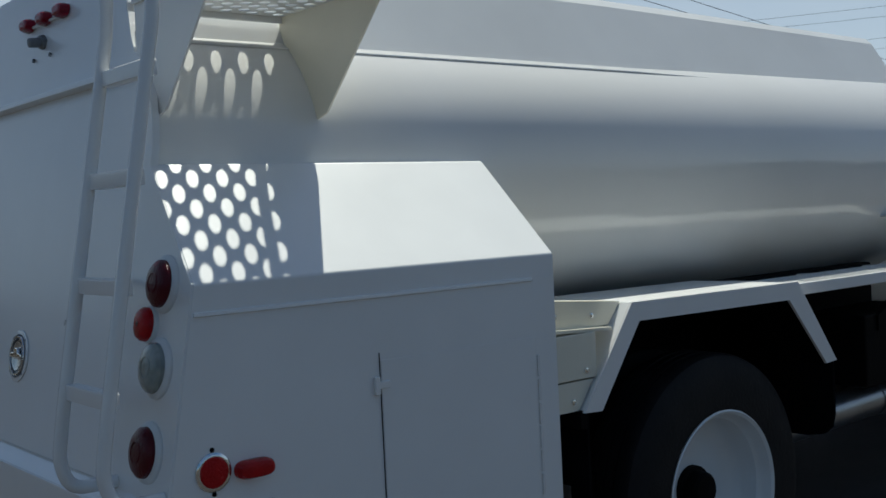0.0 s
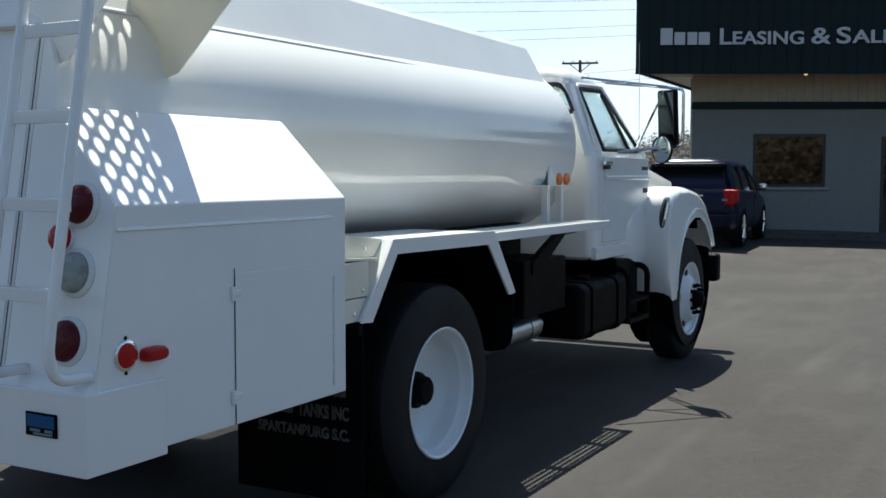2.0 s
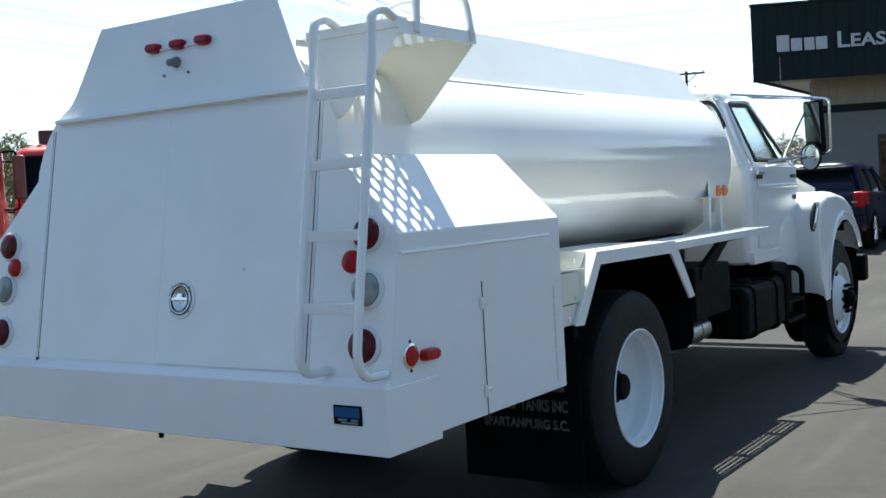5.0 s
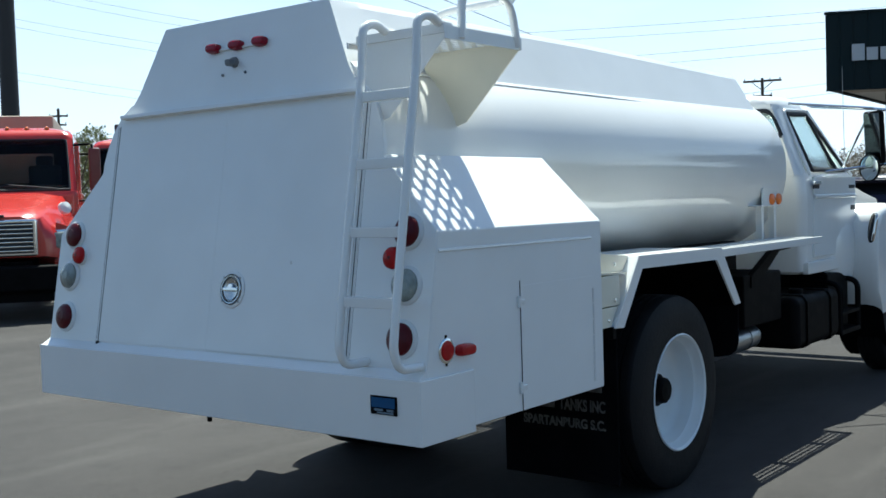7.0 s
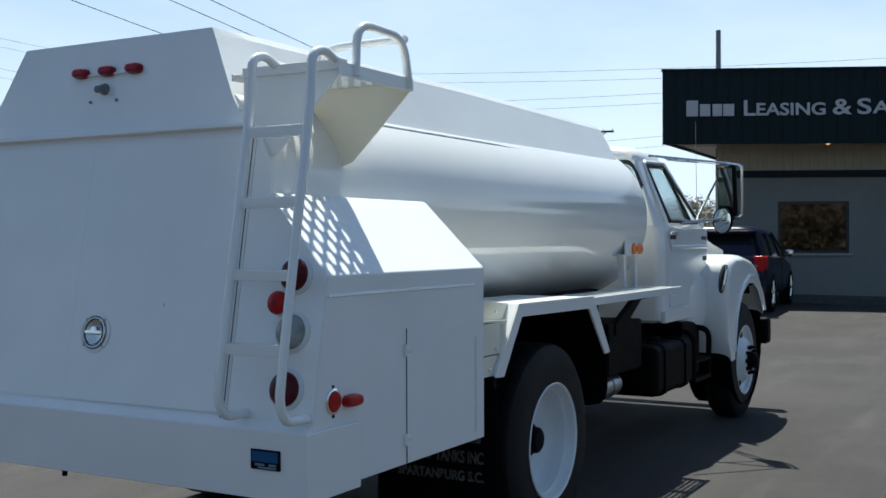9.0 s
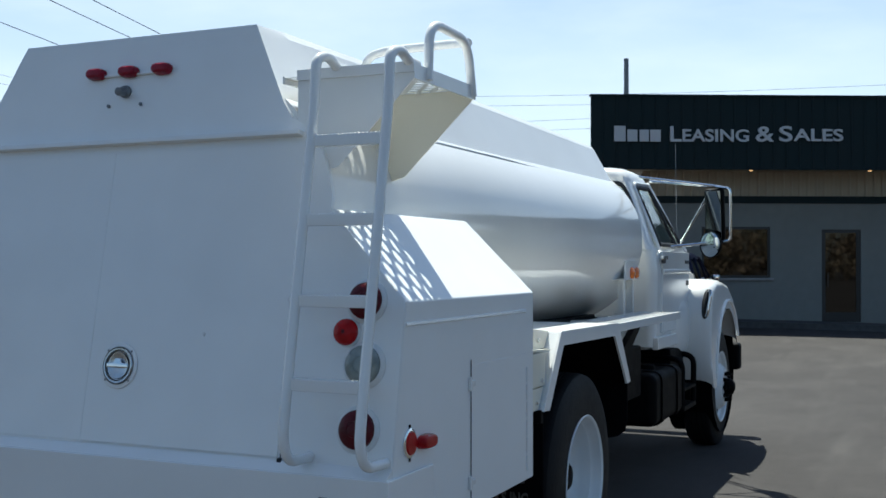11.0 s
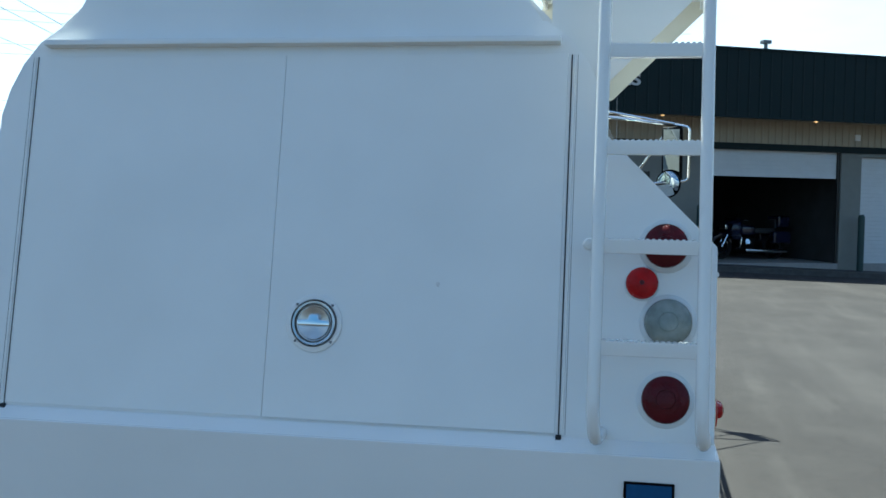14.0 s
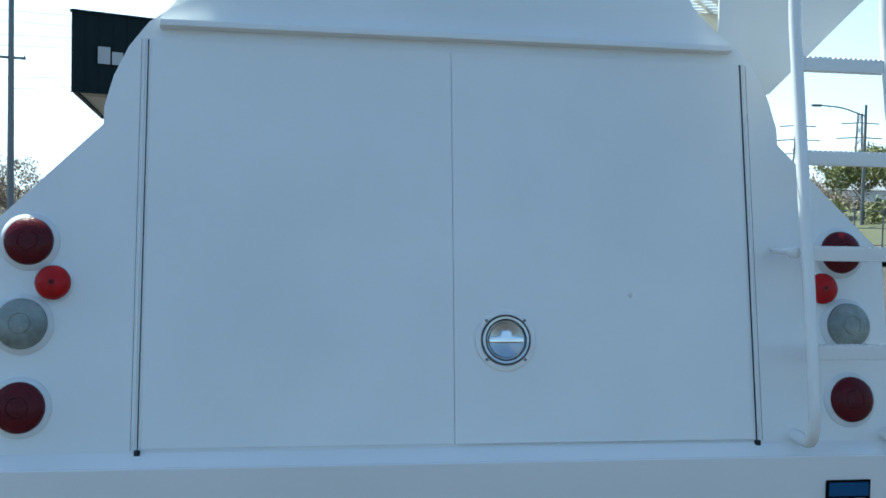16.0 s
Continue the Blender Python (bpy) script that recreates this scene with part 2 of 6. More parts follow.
LAMPGLOW.node_tree.nodes["Principled BSDF"].inputs["Emission Color"].default_value = (1.0, 0.55, 0.22, 1)
LAMPGLOW.node_tree.nodes["Principled BSDF"].inputs["Emission Strength"].default_value = 0.45
LIGHTSEAM = material("pale_sealant", (0.60, 0.60, 0.58), 0.7, vary=0.1, scale=30.0)
SEAMGREY = material("sealant_grey", (0.16, 0.16, 0.16), 0.7, vary=0.2, scale=30.0)
MUFFLER = material("aluminised_muffler", (0.40, 0.41, 0.42), 0.32, metal=0.9, vary=0.12, scale=10.0, bump=0.05, bump_scale=30.0)
BRONZE = material("dark_window_frame", (0.02, 0.02, 0.02), 0.4, vary=0.1)
REDPAINT = material("red_truck_paint", (0.47, 0.022, 0.014), 0.25, vary=0.05, scale=5.0, coat=0.6)
NAVY = material("navy_car_paint", (0.006, 0.008, 0.026), 0.3, vary=0.08, scale=8.0, coat=0.12, spec=0.15)
SILVERPAINT = material("silver_car_paint", (0.55, 0.55, 0.57), 0.3, metal=0.3, vary=0.05, scale=8.0, coat=0.5)
WOOD = material("weathered_pole_wood", (0.10, 0.075, 0.055), 0.85, vary=0.25, scale=10.0, bump=0.4, bump_scale=30.0, anis=(6, 6, 0.6))
DARKPOLE = material("dark_brown_steel_pole", (0.030, 0.026, 0.024), 0.6, vary=0.2, scale=3.0, anis=(4, 4, 0.5))
GREYPOLE = material("galvanised_pole", (0.20, 0.21, 0.22), 0.5, metal=0.4, vary=0.1, scale=8.0)
WIRE = material("power_line", (0.05, 0.05, 0.055), 0.6, vary=0.1)
LEAF = material("spring_leaves", (0.16, 0.175, 0.06), 0.7, vary=0.3, scale=4.0, random_by="island", second=(0.12, 0.12, 0.045), second_scale=0.6)
BRUSH = material("bare_brush", (0.21, 0.165, 0.12), 0.85, vary=0.3, scale=2.0, random_by="island", second=(0.15, 0.155, 0.075), second_scale=0.2)
GRASS = material("verge_grass", (0.042, 0.048, 0.020), 0.9, vary=0.3, scale=1.2, second=(0.065, 0.056, 0.034), second_scale=0.12, bump=0.5, bump_scale=6.0)
SIGNBLUE = material("sign_blue", (0.02, 0.09, 0.32), 0.4, vary=0.05)
PAINTW = material("plain_white_paint", (0.75, 0.75, 0.74), 0.5, vary=0.05)
DARKBLUE = material("motorcycle_blue", (0.008, 0.010, 0.035), 0.25, vary=0.1, coat=0.6)


# ---- mesh helpers ----
def flat_faces(me, limit):
    """Weights the normals by area, so that large faces stay flat beside their rounded edges."""
    around = [[] for _ in me.vertices]
    for f in me.polygons:
        for v in f.vertices:
            around[v].append((f.normal.copy(), f.area))
    out = [None] * len(me.loops)
    for f in me.polygons:
        for k, v in zip(f.loop_indices, f.vertices):
            total = Vector((0, 0, 0))
            for n, a in around[v]:
                if n.dot(f.normal) > limit:
                    total += n * a
            out[k] = total.normalized() if total.length > 1e-12 else f.normal.copy()
    me.normals_split_custom_set(out)


def finish(name, bm, mat, parent=None, label="", smooth=35):
    """Links a bmesh as one mesh object."""
    bmesh.ops.recalc_face_normals(bm, faces=bm.faces)
    me = bpy.data.meshes.new(name)
    bm.to_mesh(me)
    bm.free()
    me.materials.append(mat)
    if smooth:
        me.shade_smooth()
        me.set_sharp_from_angle(angle=radians(smooth))
        if smooth < 60:
            flat_faces(me, math.cos(radians(smooth)))
    ob = new(name, me)
    if parent:
        ob.parent = parent
    if label:
        ob["label"] = label
    return ob


def part(name, bm, mat, parent, label="", smooth=35):
    return finish(name, bm, mat, parent, label, smooth)


def thing(name, label, category, at=None, group=""):
    """An Empty at the base of a thing, the parent of its parts."""
    ob = new(name)
    ob.empty_display_size = 0.2
    if at is not None:
        ob.matrix_world = at
    return tagged(ob, label, category, group)


def box(x0, x1, y0, y1, z0, z1, bevel=0.0, seg=2, bm=None):
    bm2 = bmesh.new()
    bmesh.ops.create_cube(bm2, size=1.0)
    for v in bm2.verts:
        v.co = Vector(((x0 + x1) / 2 + v.co.x * (x1 - x0), (y0 + y1) / 2 + v.co.y * (y1 - y0), (z0 + z1) / 2 + v.co.z * (z1 - z0)))
    if bevel:
        bmesh.ops.bevel(bm2, geom=bm2.edges[:], offset=bevel, segments=seg, affect="EDGES", profile=0.5)
    return merge(bm, bm2)


def merge(bm, bm2):
    if bm is None:
        return bm2
    me = bpy.data.meshes.new("joined")
    bm2.to_mesh(me)
    bm2.free()
    bm.from_mesh(me)
    bpy.data.meshes.remove(me)
    return bm


def loft(rings, cap=True, closed=True, bm=None):
    """Skins rings of equally many points."""
    bm = bm or bmesh.new()
    rows = [[bm.verts.new(p) for p in r] for r in rings]
    n = len(rows[0])
    for a, b in zip(rows, rows[1:]):
        for i in range(n if closed else n - 1):
            j = (i + 1) % n
            bm.faces.new((a[i], a[j], b[j], b[i]))
    if cap and closed:
        bm.faces.new(rows[0][::-1])
        bm.faces.new(rows[-1])
    return bm


def prism(points, axis, a, b, bevel=0.0, seg=2, bm=None):
    """A flat outline drawn in the two other axes, pushed from a to b along an axis."""
    def place(p, q):
        return {"x": (q, p[0], p[1]), "y": (p[0], q, p[1]), "z": (p[0], p[1], q)}[axis]
    bm2 = loft([[place(p, a) for p in points], [place(p, b) for p in points]])
    if bevel:
        bmesh.ops.recalc_face_normals(bm2, faces=bm2.faces)
        bmesh.ops.bevel(bm2, geom=bm2.edges[:], offset=bevel, segments=seg, affect="EDGES", profile=0.5)
    return merge(bm, bm2)


def bend(points, r, steps=6):
    """Rounds the inner corners of a line of points by the radius r."""
    pts = [Vector(p) for p in points]
    out = [pts[0]]
    for a, b, c in zip(pts, pts[1:], pts[2:]):
        u, v = (a - b), (c - b)
        d = min(r, u.length * 0.48, v.length * 0.48)
        p, q = b + u.normalized() * d, b + v.normalized() * d
        out += [p.lerp(b, k / steps).lerp(b.lerp(q, k / steps), k / steps) for k in range(steps + 1)]
    return out + [pts[-1]]


def tube(points, r, n=10, cap=True, bm=None):
    pts = [Vector(p) for p in points]
    rings, side = [], None
    for i, p in enumerate(pts):
        t = (pts[min(i + 1, len(pts) - 1)] - pts[max(i - 1, 0)]).normalized()
        if side is None:
            side = t.orthogonal().normalized()
        side = (side - t * side.dot(t)).normalized()
        up = t.cross(side)
        rr = r[i] if isinstance(r, (list, tuple)) else r
        rings.append([p + rr * (math.cos(2 * math.pi * k / n) * side + math.sin(2 * math.pi * k / n) * up) for k in range(n)])
    return loft(rings, cap=cap, bm=bm)


def lathe(profile, origin, axis, n=40, bm=None, cap=False):
    """Turns a profile of (along, radius) round an axis through origin."""
    o, t = Vector(origin), Vector(axis).normalized()
    s = t.orthogonal().normalized()
    u = t.cross(s)
    return loft([[o + t * a + max(r, 1e-4) * (math.cos(2 * math.pi * k / n) * s + math.sin(2 * math.pi * k / n) * u) for k in range(n)]
                 for a, r in profile], cap=cap, bm=bm)


def text_mesh(body, size, m, mat, parent, name, depth=0.006, width=None, bold=0.0):
    """Letters in the built-in font, as a mesh, fitted to a width."""
    cu = bpy.data.curves.new(name, "FONT")
    cu.body, cu.size, cu.extrude, cu.align_x = body, size, depth, "LEFT"
    cu.offset = bold
    ob = bpy.data.objects.new(name, cu)
    scene.collection.objects.link(ob)
    dg = bpy.context.evaluated_depsgraph_get()
    me = bpy.data.meshes.new_from_object(ob.evaluated_get(dg))
    bpy.data.objects.remove(ob)
    if width:
        xs = [v.co.x for v in me.vertices]
        k, x0 = width / (max(xs) - min(xs)), min(xs)
        for v in me.vertices:
            v.co.x = (v.co.x - x0) * k
    me.materials.clear()
    me.materials.append(mat)
    out = new(name, me)
    out.parent = parent
    out.matrix_basis = m
    return out


# ---- ground ----
WALL_A = radians(26.0)
WALL_O = Vector((0.67, 24.76, 0.0))
WALL_U = Vector((math.cos(WALL_A), math.sin(WALL_A), 0.0))
WALL_N = Vector((-math.sin(WALL_A), math.cos(WALL_A), 0.0))


def ease(v, a, b):
    v = min(1.0, max(0.0, (v - a) / (b - a)))
    return v * v * (3 - 2 * v)


def ground_z(x, y):
    """Level round the tanker, falling gently towards the workshop doors."""
    d = Vector((x, y, 0)) - WALL_O
    s, n = d.dot(WALL_U), d.dot(WALL_N)
    fall = -0.040 * min(max(s - 0.5, 0.0), 11.0) + 0.022 * min(max(0.5 - s, 0.0), 8.0)
    rise = 0.045 - 0.025 * ease(y, 4.0, 8.0) - 0.02 * ease(y, 9.0, 18.0)
    return rise + fall * ease(y, 9.0, 22.0) + 0.03 * ease(n, -9.0, -2.0) * ease(-s, -2.0, 3.0)


bm = bmesh.new()
lines_x = [-900, -400, -150, -70] + [-40 + 2 * i for i in range(41)] + [60, 100, 200, 400, 900]
lines_y = [-600, -200, -60] + [-20 + 2 * i for i in range(31)] + [50, 65, 90, 150, 300, 700, 1600]
grid = [[bm.verts.new((x, y, ground_z(x, y))) for x in lines_x] for y in lines_y]
for r0, r1 in zip(grid, grid[1:]):
    for i in range(len(lines_x) - 1):
        bm.faces.new((r0[i], r0[i + 1], r1[i + 1], r1[i]))
tagged(finish("ground", bm, ASPHALT), "worn grey asphalt yard with tyre marks", "asphalt", kind="structure")

# ---- tanker truck ----
truck = thing("tanker_truck", "white fuel tanker truck with a rear ladder on asphalt", "truck")
LEAN = 0.179
Z0, Y0 = 0.961, 0.054
UP = Vector((0, LEAN, 1)).normalized()
OUT = Vector((0, -1, LEAN)).normalized()
LREAR = Matrix(((1, UP.x, OUT.x, 0), (0, UP.y, OUT.y, Y0), (0, UP.z, OUT.z, Z0), (0, 0, 0, 1)))


def ry(z):
    return Y0 + LEAN * (z - Z0)


def rear_u(z):
    return (z - Z0) / UP.z


def on_rear(bm):
    """Lays a shape drawn as (x, up the panel, outwards) onto the leaning rear panel."""
    bm.transform(LREAR)
    return bm


TA, TB, TZ = 0.86, 0.61, 1.71        # tank: half width, half height, middle


def tank_ring(y, k=1.0, n=64):
    out = []
    for i in range(n):
        a = 2 * math.pi * i / n
        c, s = math.cos(a), math.sin(a)
        p = 2 / 2.15
        out.append((TA * k * math.copysign(abs(c) ** p, c), y, TZ + TB * k * math.copysign(abs(s) ** p, s)))
    return out


bm = loft([[(x, ry(z) + 0.016, z) for x, y, z in tank_ring(0)]] + [tank_ring(y, k) for y, k in ((0.42, 1.0), (0.5, 1.0), (1.2, 1.0), (2.2, 1.0), (3.2, 1.0), (4.38, 1.0), (4.452, 1.0), (4.46, 1.0), (4.472, 0.996), (4.478, 0.985), (4.468, 0.975), (4.468, 0.4))])
part("tank", bm, TANK, truck, "glossy white elliptical tank barrel")

# spill cowl along the top of the tank
half = [(0.530, 2.395), (0.556, 2.365), (0.622, 2.229), (0.688, 2.092), (0.704, 2.089), (0.704, 2.081), (0.62, 2.0)]
back = [(0.525, 2.392), (0.545, 2.355), (0.603, 2.237), (0.670, 2.105), (0.706, 2.056), (0.706, 2.048), (0.62, 1.98)]


def cowl_ring(pts, y_of):
    full = pts + [(-x, z) for x, z in pts[::-1]]
    return [(x, y_of(z), z) for x, z in full]


bm = loft([cowl_ring(back, lambda z: ry(z) + 0.002), cowl_ring(back, lambda z: ry(z) + 0.05), cowl_ring(half, lambda z: ry(z) + 0.16),
           cowl_ring(half, lambda z: 2.3), cowl_ring([(x, z - 0.027) for x, z in half], lambda z: 4.41 - 0.28 * (z - 2.1))])
part("spill_cowl", bm, WHITE_FLAT, truck, "white trapezoid cowl along the tank top", smooth=12)
bm = bmesh.new()
for sg in (-1, 1):
    tube([(sg * 0.7055, 0.42, 2.0832), (sg * 0.7055, 2.3, 2.0832), (sg * 0.7055, 4.40, 2.0565)], 0.0018, 6, bm=bm)
part("cowl_seam", bm, LIGHTSEAM, truck, "grey sealant line under the cowl edge")

# rear end panel, following the tank and both cabinets
edge = [(1.185, 0.70), (1.185, 1.444), (0.893, 1.736), (0.893, 1.78), (0.872, 1.86), (0.838, 1.935), (0.79, 2.0), (0.72, 2.05)]
outline = [(x, rear_u(z)) for x, z in edge] + [(-x, rear_u(z)) for x, z in edge[::-1]]
part("rear_panel", on_rear(prism(outline, "z", -0.02, 0.0)), WHITE_FLAT, truck, "white sheet rear panel leaning forward", smooth=20)
lip = box(-0.762, 0.762, rear_u(1.983), rear_u(2.0), -0.01, 0.032, 0.003)
part("drip_lip", on_rear(lip), WHITE, truck)

for x0, x1, proud, name in ((-0.783, -0.0174, 0.004, "rear_door"), (-0.0164, 0.783, 0.0047, "rear_door")):
    door = part(name, on_rear(box(x0, x1, rear_u(0.952), rear_u(1.958), -0.004, proud, 0.002)), WHITE_FLAT, truck, "plain white sheet door, closed")
    if x0 > -0.1:
        hx, hz = 0.117, rear_u(1.209)
        latch = part("door_latch", on_rear(lathe([(0.006, 0.0), (0.006, 0.079), (0.0085, 0.079), (0.0105, 0.076), (0.0105, 0.062)], (hx, hz, 0.0), (0, 0, 1), 36)), WHITE, door, "round recessed latch with chrome cup")
        part("cup", on_rear(lathe([(0.0115, 0.063), (0.016, 0.060), (0.0155, 0.054), (0.010, 0.052), (0.009, 0.046), (0.0135, 0.044), (0.012, 0.036), (0.0085, 0.02), (0.0085, 0.0)], (hx, hz, 0.0), (0, 0, 1), 36)), DULLCHROME, latch)
        part("latch_handle", on_rear(prism([(hx - 0.046, hz + 0.007), (hx - 0.016, hz + 0.010), (hx - 0.012, hz + 0.024), (hx + 0.012, hz + 0.024), (hx + 0.016, hz + 0.010), (hx + 0.046, hz + 0.007), (hx + 0.046, hz - 0.007), (hx - 0.046, hz - 0.007)], "z", 0.010, 0.019, 0.003)), CHROME, latch)
        part("latch_groove", on_rear(lathe([(0.0112, 0.0656), (0.0138, 0.0652), (0.0138, 0.0638), (0.0112, 0.0632)], (hx, hz, 0.0), (0, 0, 1), 36)), SEAMGREY, latch)
        part("inner_groove", on_rear(lathe([(0.0098, 0.0515), (0.0140, 0.0508), (0.0140, 0.0494), (0.0098, 0.0488)], (hx, hz, 0.0), (0, 0, 1), 36)), SEAMGREY, latch)
        part("keyhole", on_rear(lathe([(0.009, 0.010), (0.0135, 0.009), (0.0135, 0.0)], (hx, hz + 0.012, 0.0), (0, 0, 1), 16)), GAP, latch)
        for sx in (-1, 1):
            for sz in (-1, 1):
                part("screw", on_rear(lathe([(0.0105, 0.0042), (0.0125, 0.0035), (0.013, 0.0)], (hx + sx * 0.05, hz + sz * 0.05, 0), (0, 0, 1), 8)), GREYPOLE, latch)
for xg, w in ((0.793, 0.0036), (-0.790, 0.0024)):
    part("hinge_gap", on_rear(box(xg - w / 2, xg + w / 2, rear_u(0.945), rear_u(1.955), -0.002, 0.0016)), GAP, truck)
    xr = xg + math.copysign(0.009, xg)
    part("hinge_rod", on_rear(tube([(xr, rear_u(0.96), 0.0), (xr, rear_u(1.955), 0.0)], 0.003, 8)), WHITE, truck)
    xr = xg + math.copysign(0.0165, xg)
    part("hinge_leaf_edge", on_rear(box(xr - 0.0004, xr + 0.0004, rear_u(0.95), rear_u(1.955), -0.002, 0.0006)), GAP, truck)
    part("hinge_stop", on_rear(box(xg - 0.007, xg + 0.007, rear_u(0.936), rear_u(0.95), 0.0, 0.009)), GAP, truck)
part("door_bottom_gap", on_rear(box(-0.01, 0.785, rear_u(0.9492), rear_u(0.9503), -0.002, 0.003)), WORN, truck)
# small worn spots on the doors
for x, z, w, h, lean in ((0.455, 1.325, 0.005, 0.007, 0.0),):
    rim = [(x + w * math.cos(a) * (1 + 0.25 * math.sin(3 * a)) + lean * h * math.sin(a), rear_u(z) + h * math.sin(a) * (1 + 0.12 * math.cos(5 * a))) for a in [2 * math.pi * k / 18 for k in range(18)]]
    part("stain", on_rear(prism(rim, "z", 0.0005, 0.0012 if abs(x) > 0.8 else 0.0080)), WORN, truck)

# round lamps of the tail
LAMPS = ((1.055, 1.443, 0.058, REDLENS, "dark red stop lamp"), (0.996, 1.345, 0.042, REDBRIGHT, "small bright red reflector"),
         (1.065, 1.247, 0.061, CLEARLENS, "clear reversing lamp"), (1.063, 1.052, 0.061, REDLENS, "dark red tail lamp"))
for sg in (1, -1):
    for x, z, r, mat, words in LAMPS:
        o = (sg * x, rear_u(z), 0.0)
        big = r > 0.05
        base = part("tail_lamp", on_rear(lathe([(-0.002, r + 0.013), (0.006, r + 0.012), (0.012, r + 0.006), (0.014, r)] if big else
                                               [(-0.002, r + 0.004), (0.008, r + 0.003), (0.012, r)], o, (0, 0, 1), 40)), GASKET, truck, words)
        dome = [(0.010, r), (0.022, r * 0.97), (0.030, r * 0.82), (0.034, r * 0.55), (0.036, r * 0.25), (0.036, 0.0)]
        part("lens", on_rear(lathe(dome, o, (0, 0, 1), 40)), mat, base)
        if not big:
            part("lens_dot", on_rear(lathe([(0.0355, 0.007), (0.0372, 0.006), (0.0374, 0.0)], o, (0, 0, 1), 14)), REDLENS, base)
        if big:
            ring = lathe([(0.0345, r * 0.42), (0.0368, r * 0.40), (0.0345, r * 0.38)], o, (0, 0, 1), 32)
            part("lens_ring", on_rear(ring), mat, base)

# marker lamps on the cowl
for x in (-0.154, -0.004, 0.146):
    o = Vector((x, rear_u(2.257), 0))
    rings = []
    for d, w, h in ((0.0, 0.040, 0.021), (0.016, 0.040, 0.021), (0.028, 0.036, 0.017), (0.033, 0.026, 0.010)):
        rings.append([(o.x + w * math.copysign(abs(math.cos(a)) ** 0.6, math.cos(a)), o.y + h * math.copysign(abs(math.sin(a)) ** 0.8, math.sin(a)), d)
                      for a in [2 * math.pi * k / 28 for k in range(28)]])
    part("marker_lamp", on_rear(loft(rings)), MARKRED, truck, "oval dark red marker lamp")
part("marker_conduit", on_rear(tube([(-0.154, rear_u(2.248), 0.004), (0.146, rear_u(2.248), 0.004)], 0.005, 8)), WHITE, truck)
part("lamp_socket", on_rear(lathe([(0.0, 0.024), (0.014, 0.022), (0.016, 0.016), (0.05, 0.015), (0.052, 0.010), (0.052, 0.0)], (-0.012, rear_u(2.185), 0), (0.1, -0.3, 1), 20)), GREYPOLE, truck, "small grey lamp socket")
for x in (-0.085, 0.062):
    part("bolt", on_rear(lathe([(0.0, 0.007), (0.006, 0.006), (0.007, 0.0)], (x, rear_u(2.135), 0), (0, 0, 1), 8)), GREYPOLE, truck)

# side cabinets behind the wheels
for sg in (1, -1):
    sec = [(0.50, 0.70), (1.187, 0.70), (1.187, 1.444), (0.889, 1.738), (0.60, 1.738)]
    bm = loft([[(sg * x, ry(z) + 0.006, z) for x, z in sec], [(sg * x, 1.315, z) for x, z in sec]])
    bmesh.ops.recalc_face_normals(bm, faces=bm.faces)
    bmesh.ops.bevel(bm, geom=[e for e in bm.edges if abs((e.verts[0].co - e.verts[1].co).normalized().y) > 0.5 or min(v.co.y for v in e.verts) > 1.3], offset=0.006, segments=2, affect="EDGES", profile=0.5)
    cab = part("side_cabinet", bm, WHITE_FLAT, truck, "white hose cabinet with a sloped top", smooth=25)
    X = sg * 1.187
    part("cabinet_door", box(min(X, X + sg * 0.002), max(X, X + sg * 0.002), 0.662, 1.225, 0.704, 1.205, 0.0015), WHITE_FLAT, cab)
    part("door_gap", box(min(X, X + sg * 0.0035), max(X, X + sg * 0.0035), 0.6572, 0.6582, 0.702, 1.225), GAP, cab)
    part("drip_rail", prism([(X - sg * 0.002, 1.366), (X + sg * 0.006, 1.370), (X + sg * 0.005, 1.378), (X - sg * 0.002, 1.380)], "y", 0.14, 1.22), WHITE, cab)
    for z in (1.12, 1.05, 0.98, 0.91, 0.84, 0.77):
        part("hinge_knuckle", box(min(X, X + sg * 0.006), max(X, X + sg * 0.006), 1.226, 1.236, z - 0.033, z + 0.031, 0.002, 1), WHITE, cab)
    for z in (1.141, 0.796):
        la = part("cabinet_latch", box(min(X, X + sg * 0.012), max(X, X + sg * 0.012), 0.636, 0.652, z - 0.024, z + 0.024, 0.003), WHITE, cab)
        part("staple", box(min(X, X + sg * 0.009), max(X, X + sg * 0.009), 0.652, 0.686, z - 0.010, z + 0.010, 0.003), WHITE, la)
    # side marker and lamp
    o = (X, 0.168, 1.006)
    ma = part("side_reflector", lathe([(-0.002, 0.047), (0.004, 0.046), (0.007, 0.041), (0.007, 0.036)], o, (sg, 0, 0), 32), CHROME, cab, "round red reflector in a worn metal ring")
    part("lens", lathe([(0.007, 0.037), (0.011, 0.034), (0.013, 0.020), (0.0135, 0.0)], o, (sg, 0, 0), 32), REDBRIGHT, ma)
    for dz in (-0.052, 0.052):
        part("ear", lathe([(0.0, 0.006), (0.004, 0.005), (0.005, 0.0)], (X, 0.168, 1.006 + dz), (sg, 0, 0), 10), BLACK, ma)
    rings = []
    for d, w, h in ((0.0, 0.050, 0.022), (0.018, 0.050, 0.022), (0.030, 0.044, 0.018), (0.035, 0.03, 0.010)):
        rings.append([(X + sg * d, 0.272 + w * math.copysign(abs(math.cos(a)) ** 0.5, math.cos(a)), 0.998 + h * math.copysign(abs(math.sin(a)) ** 0.8, math.sin(a)))
                      for a in [2 * math.pi * k / 28 for k in range(28)]])
    part("side_lamp", loft(rings), REDBRIGHT, cab, "oval bright red side lamp")

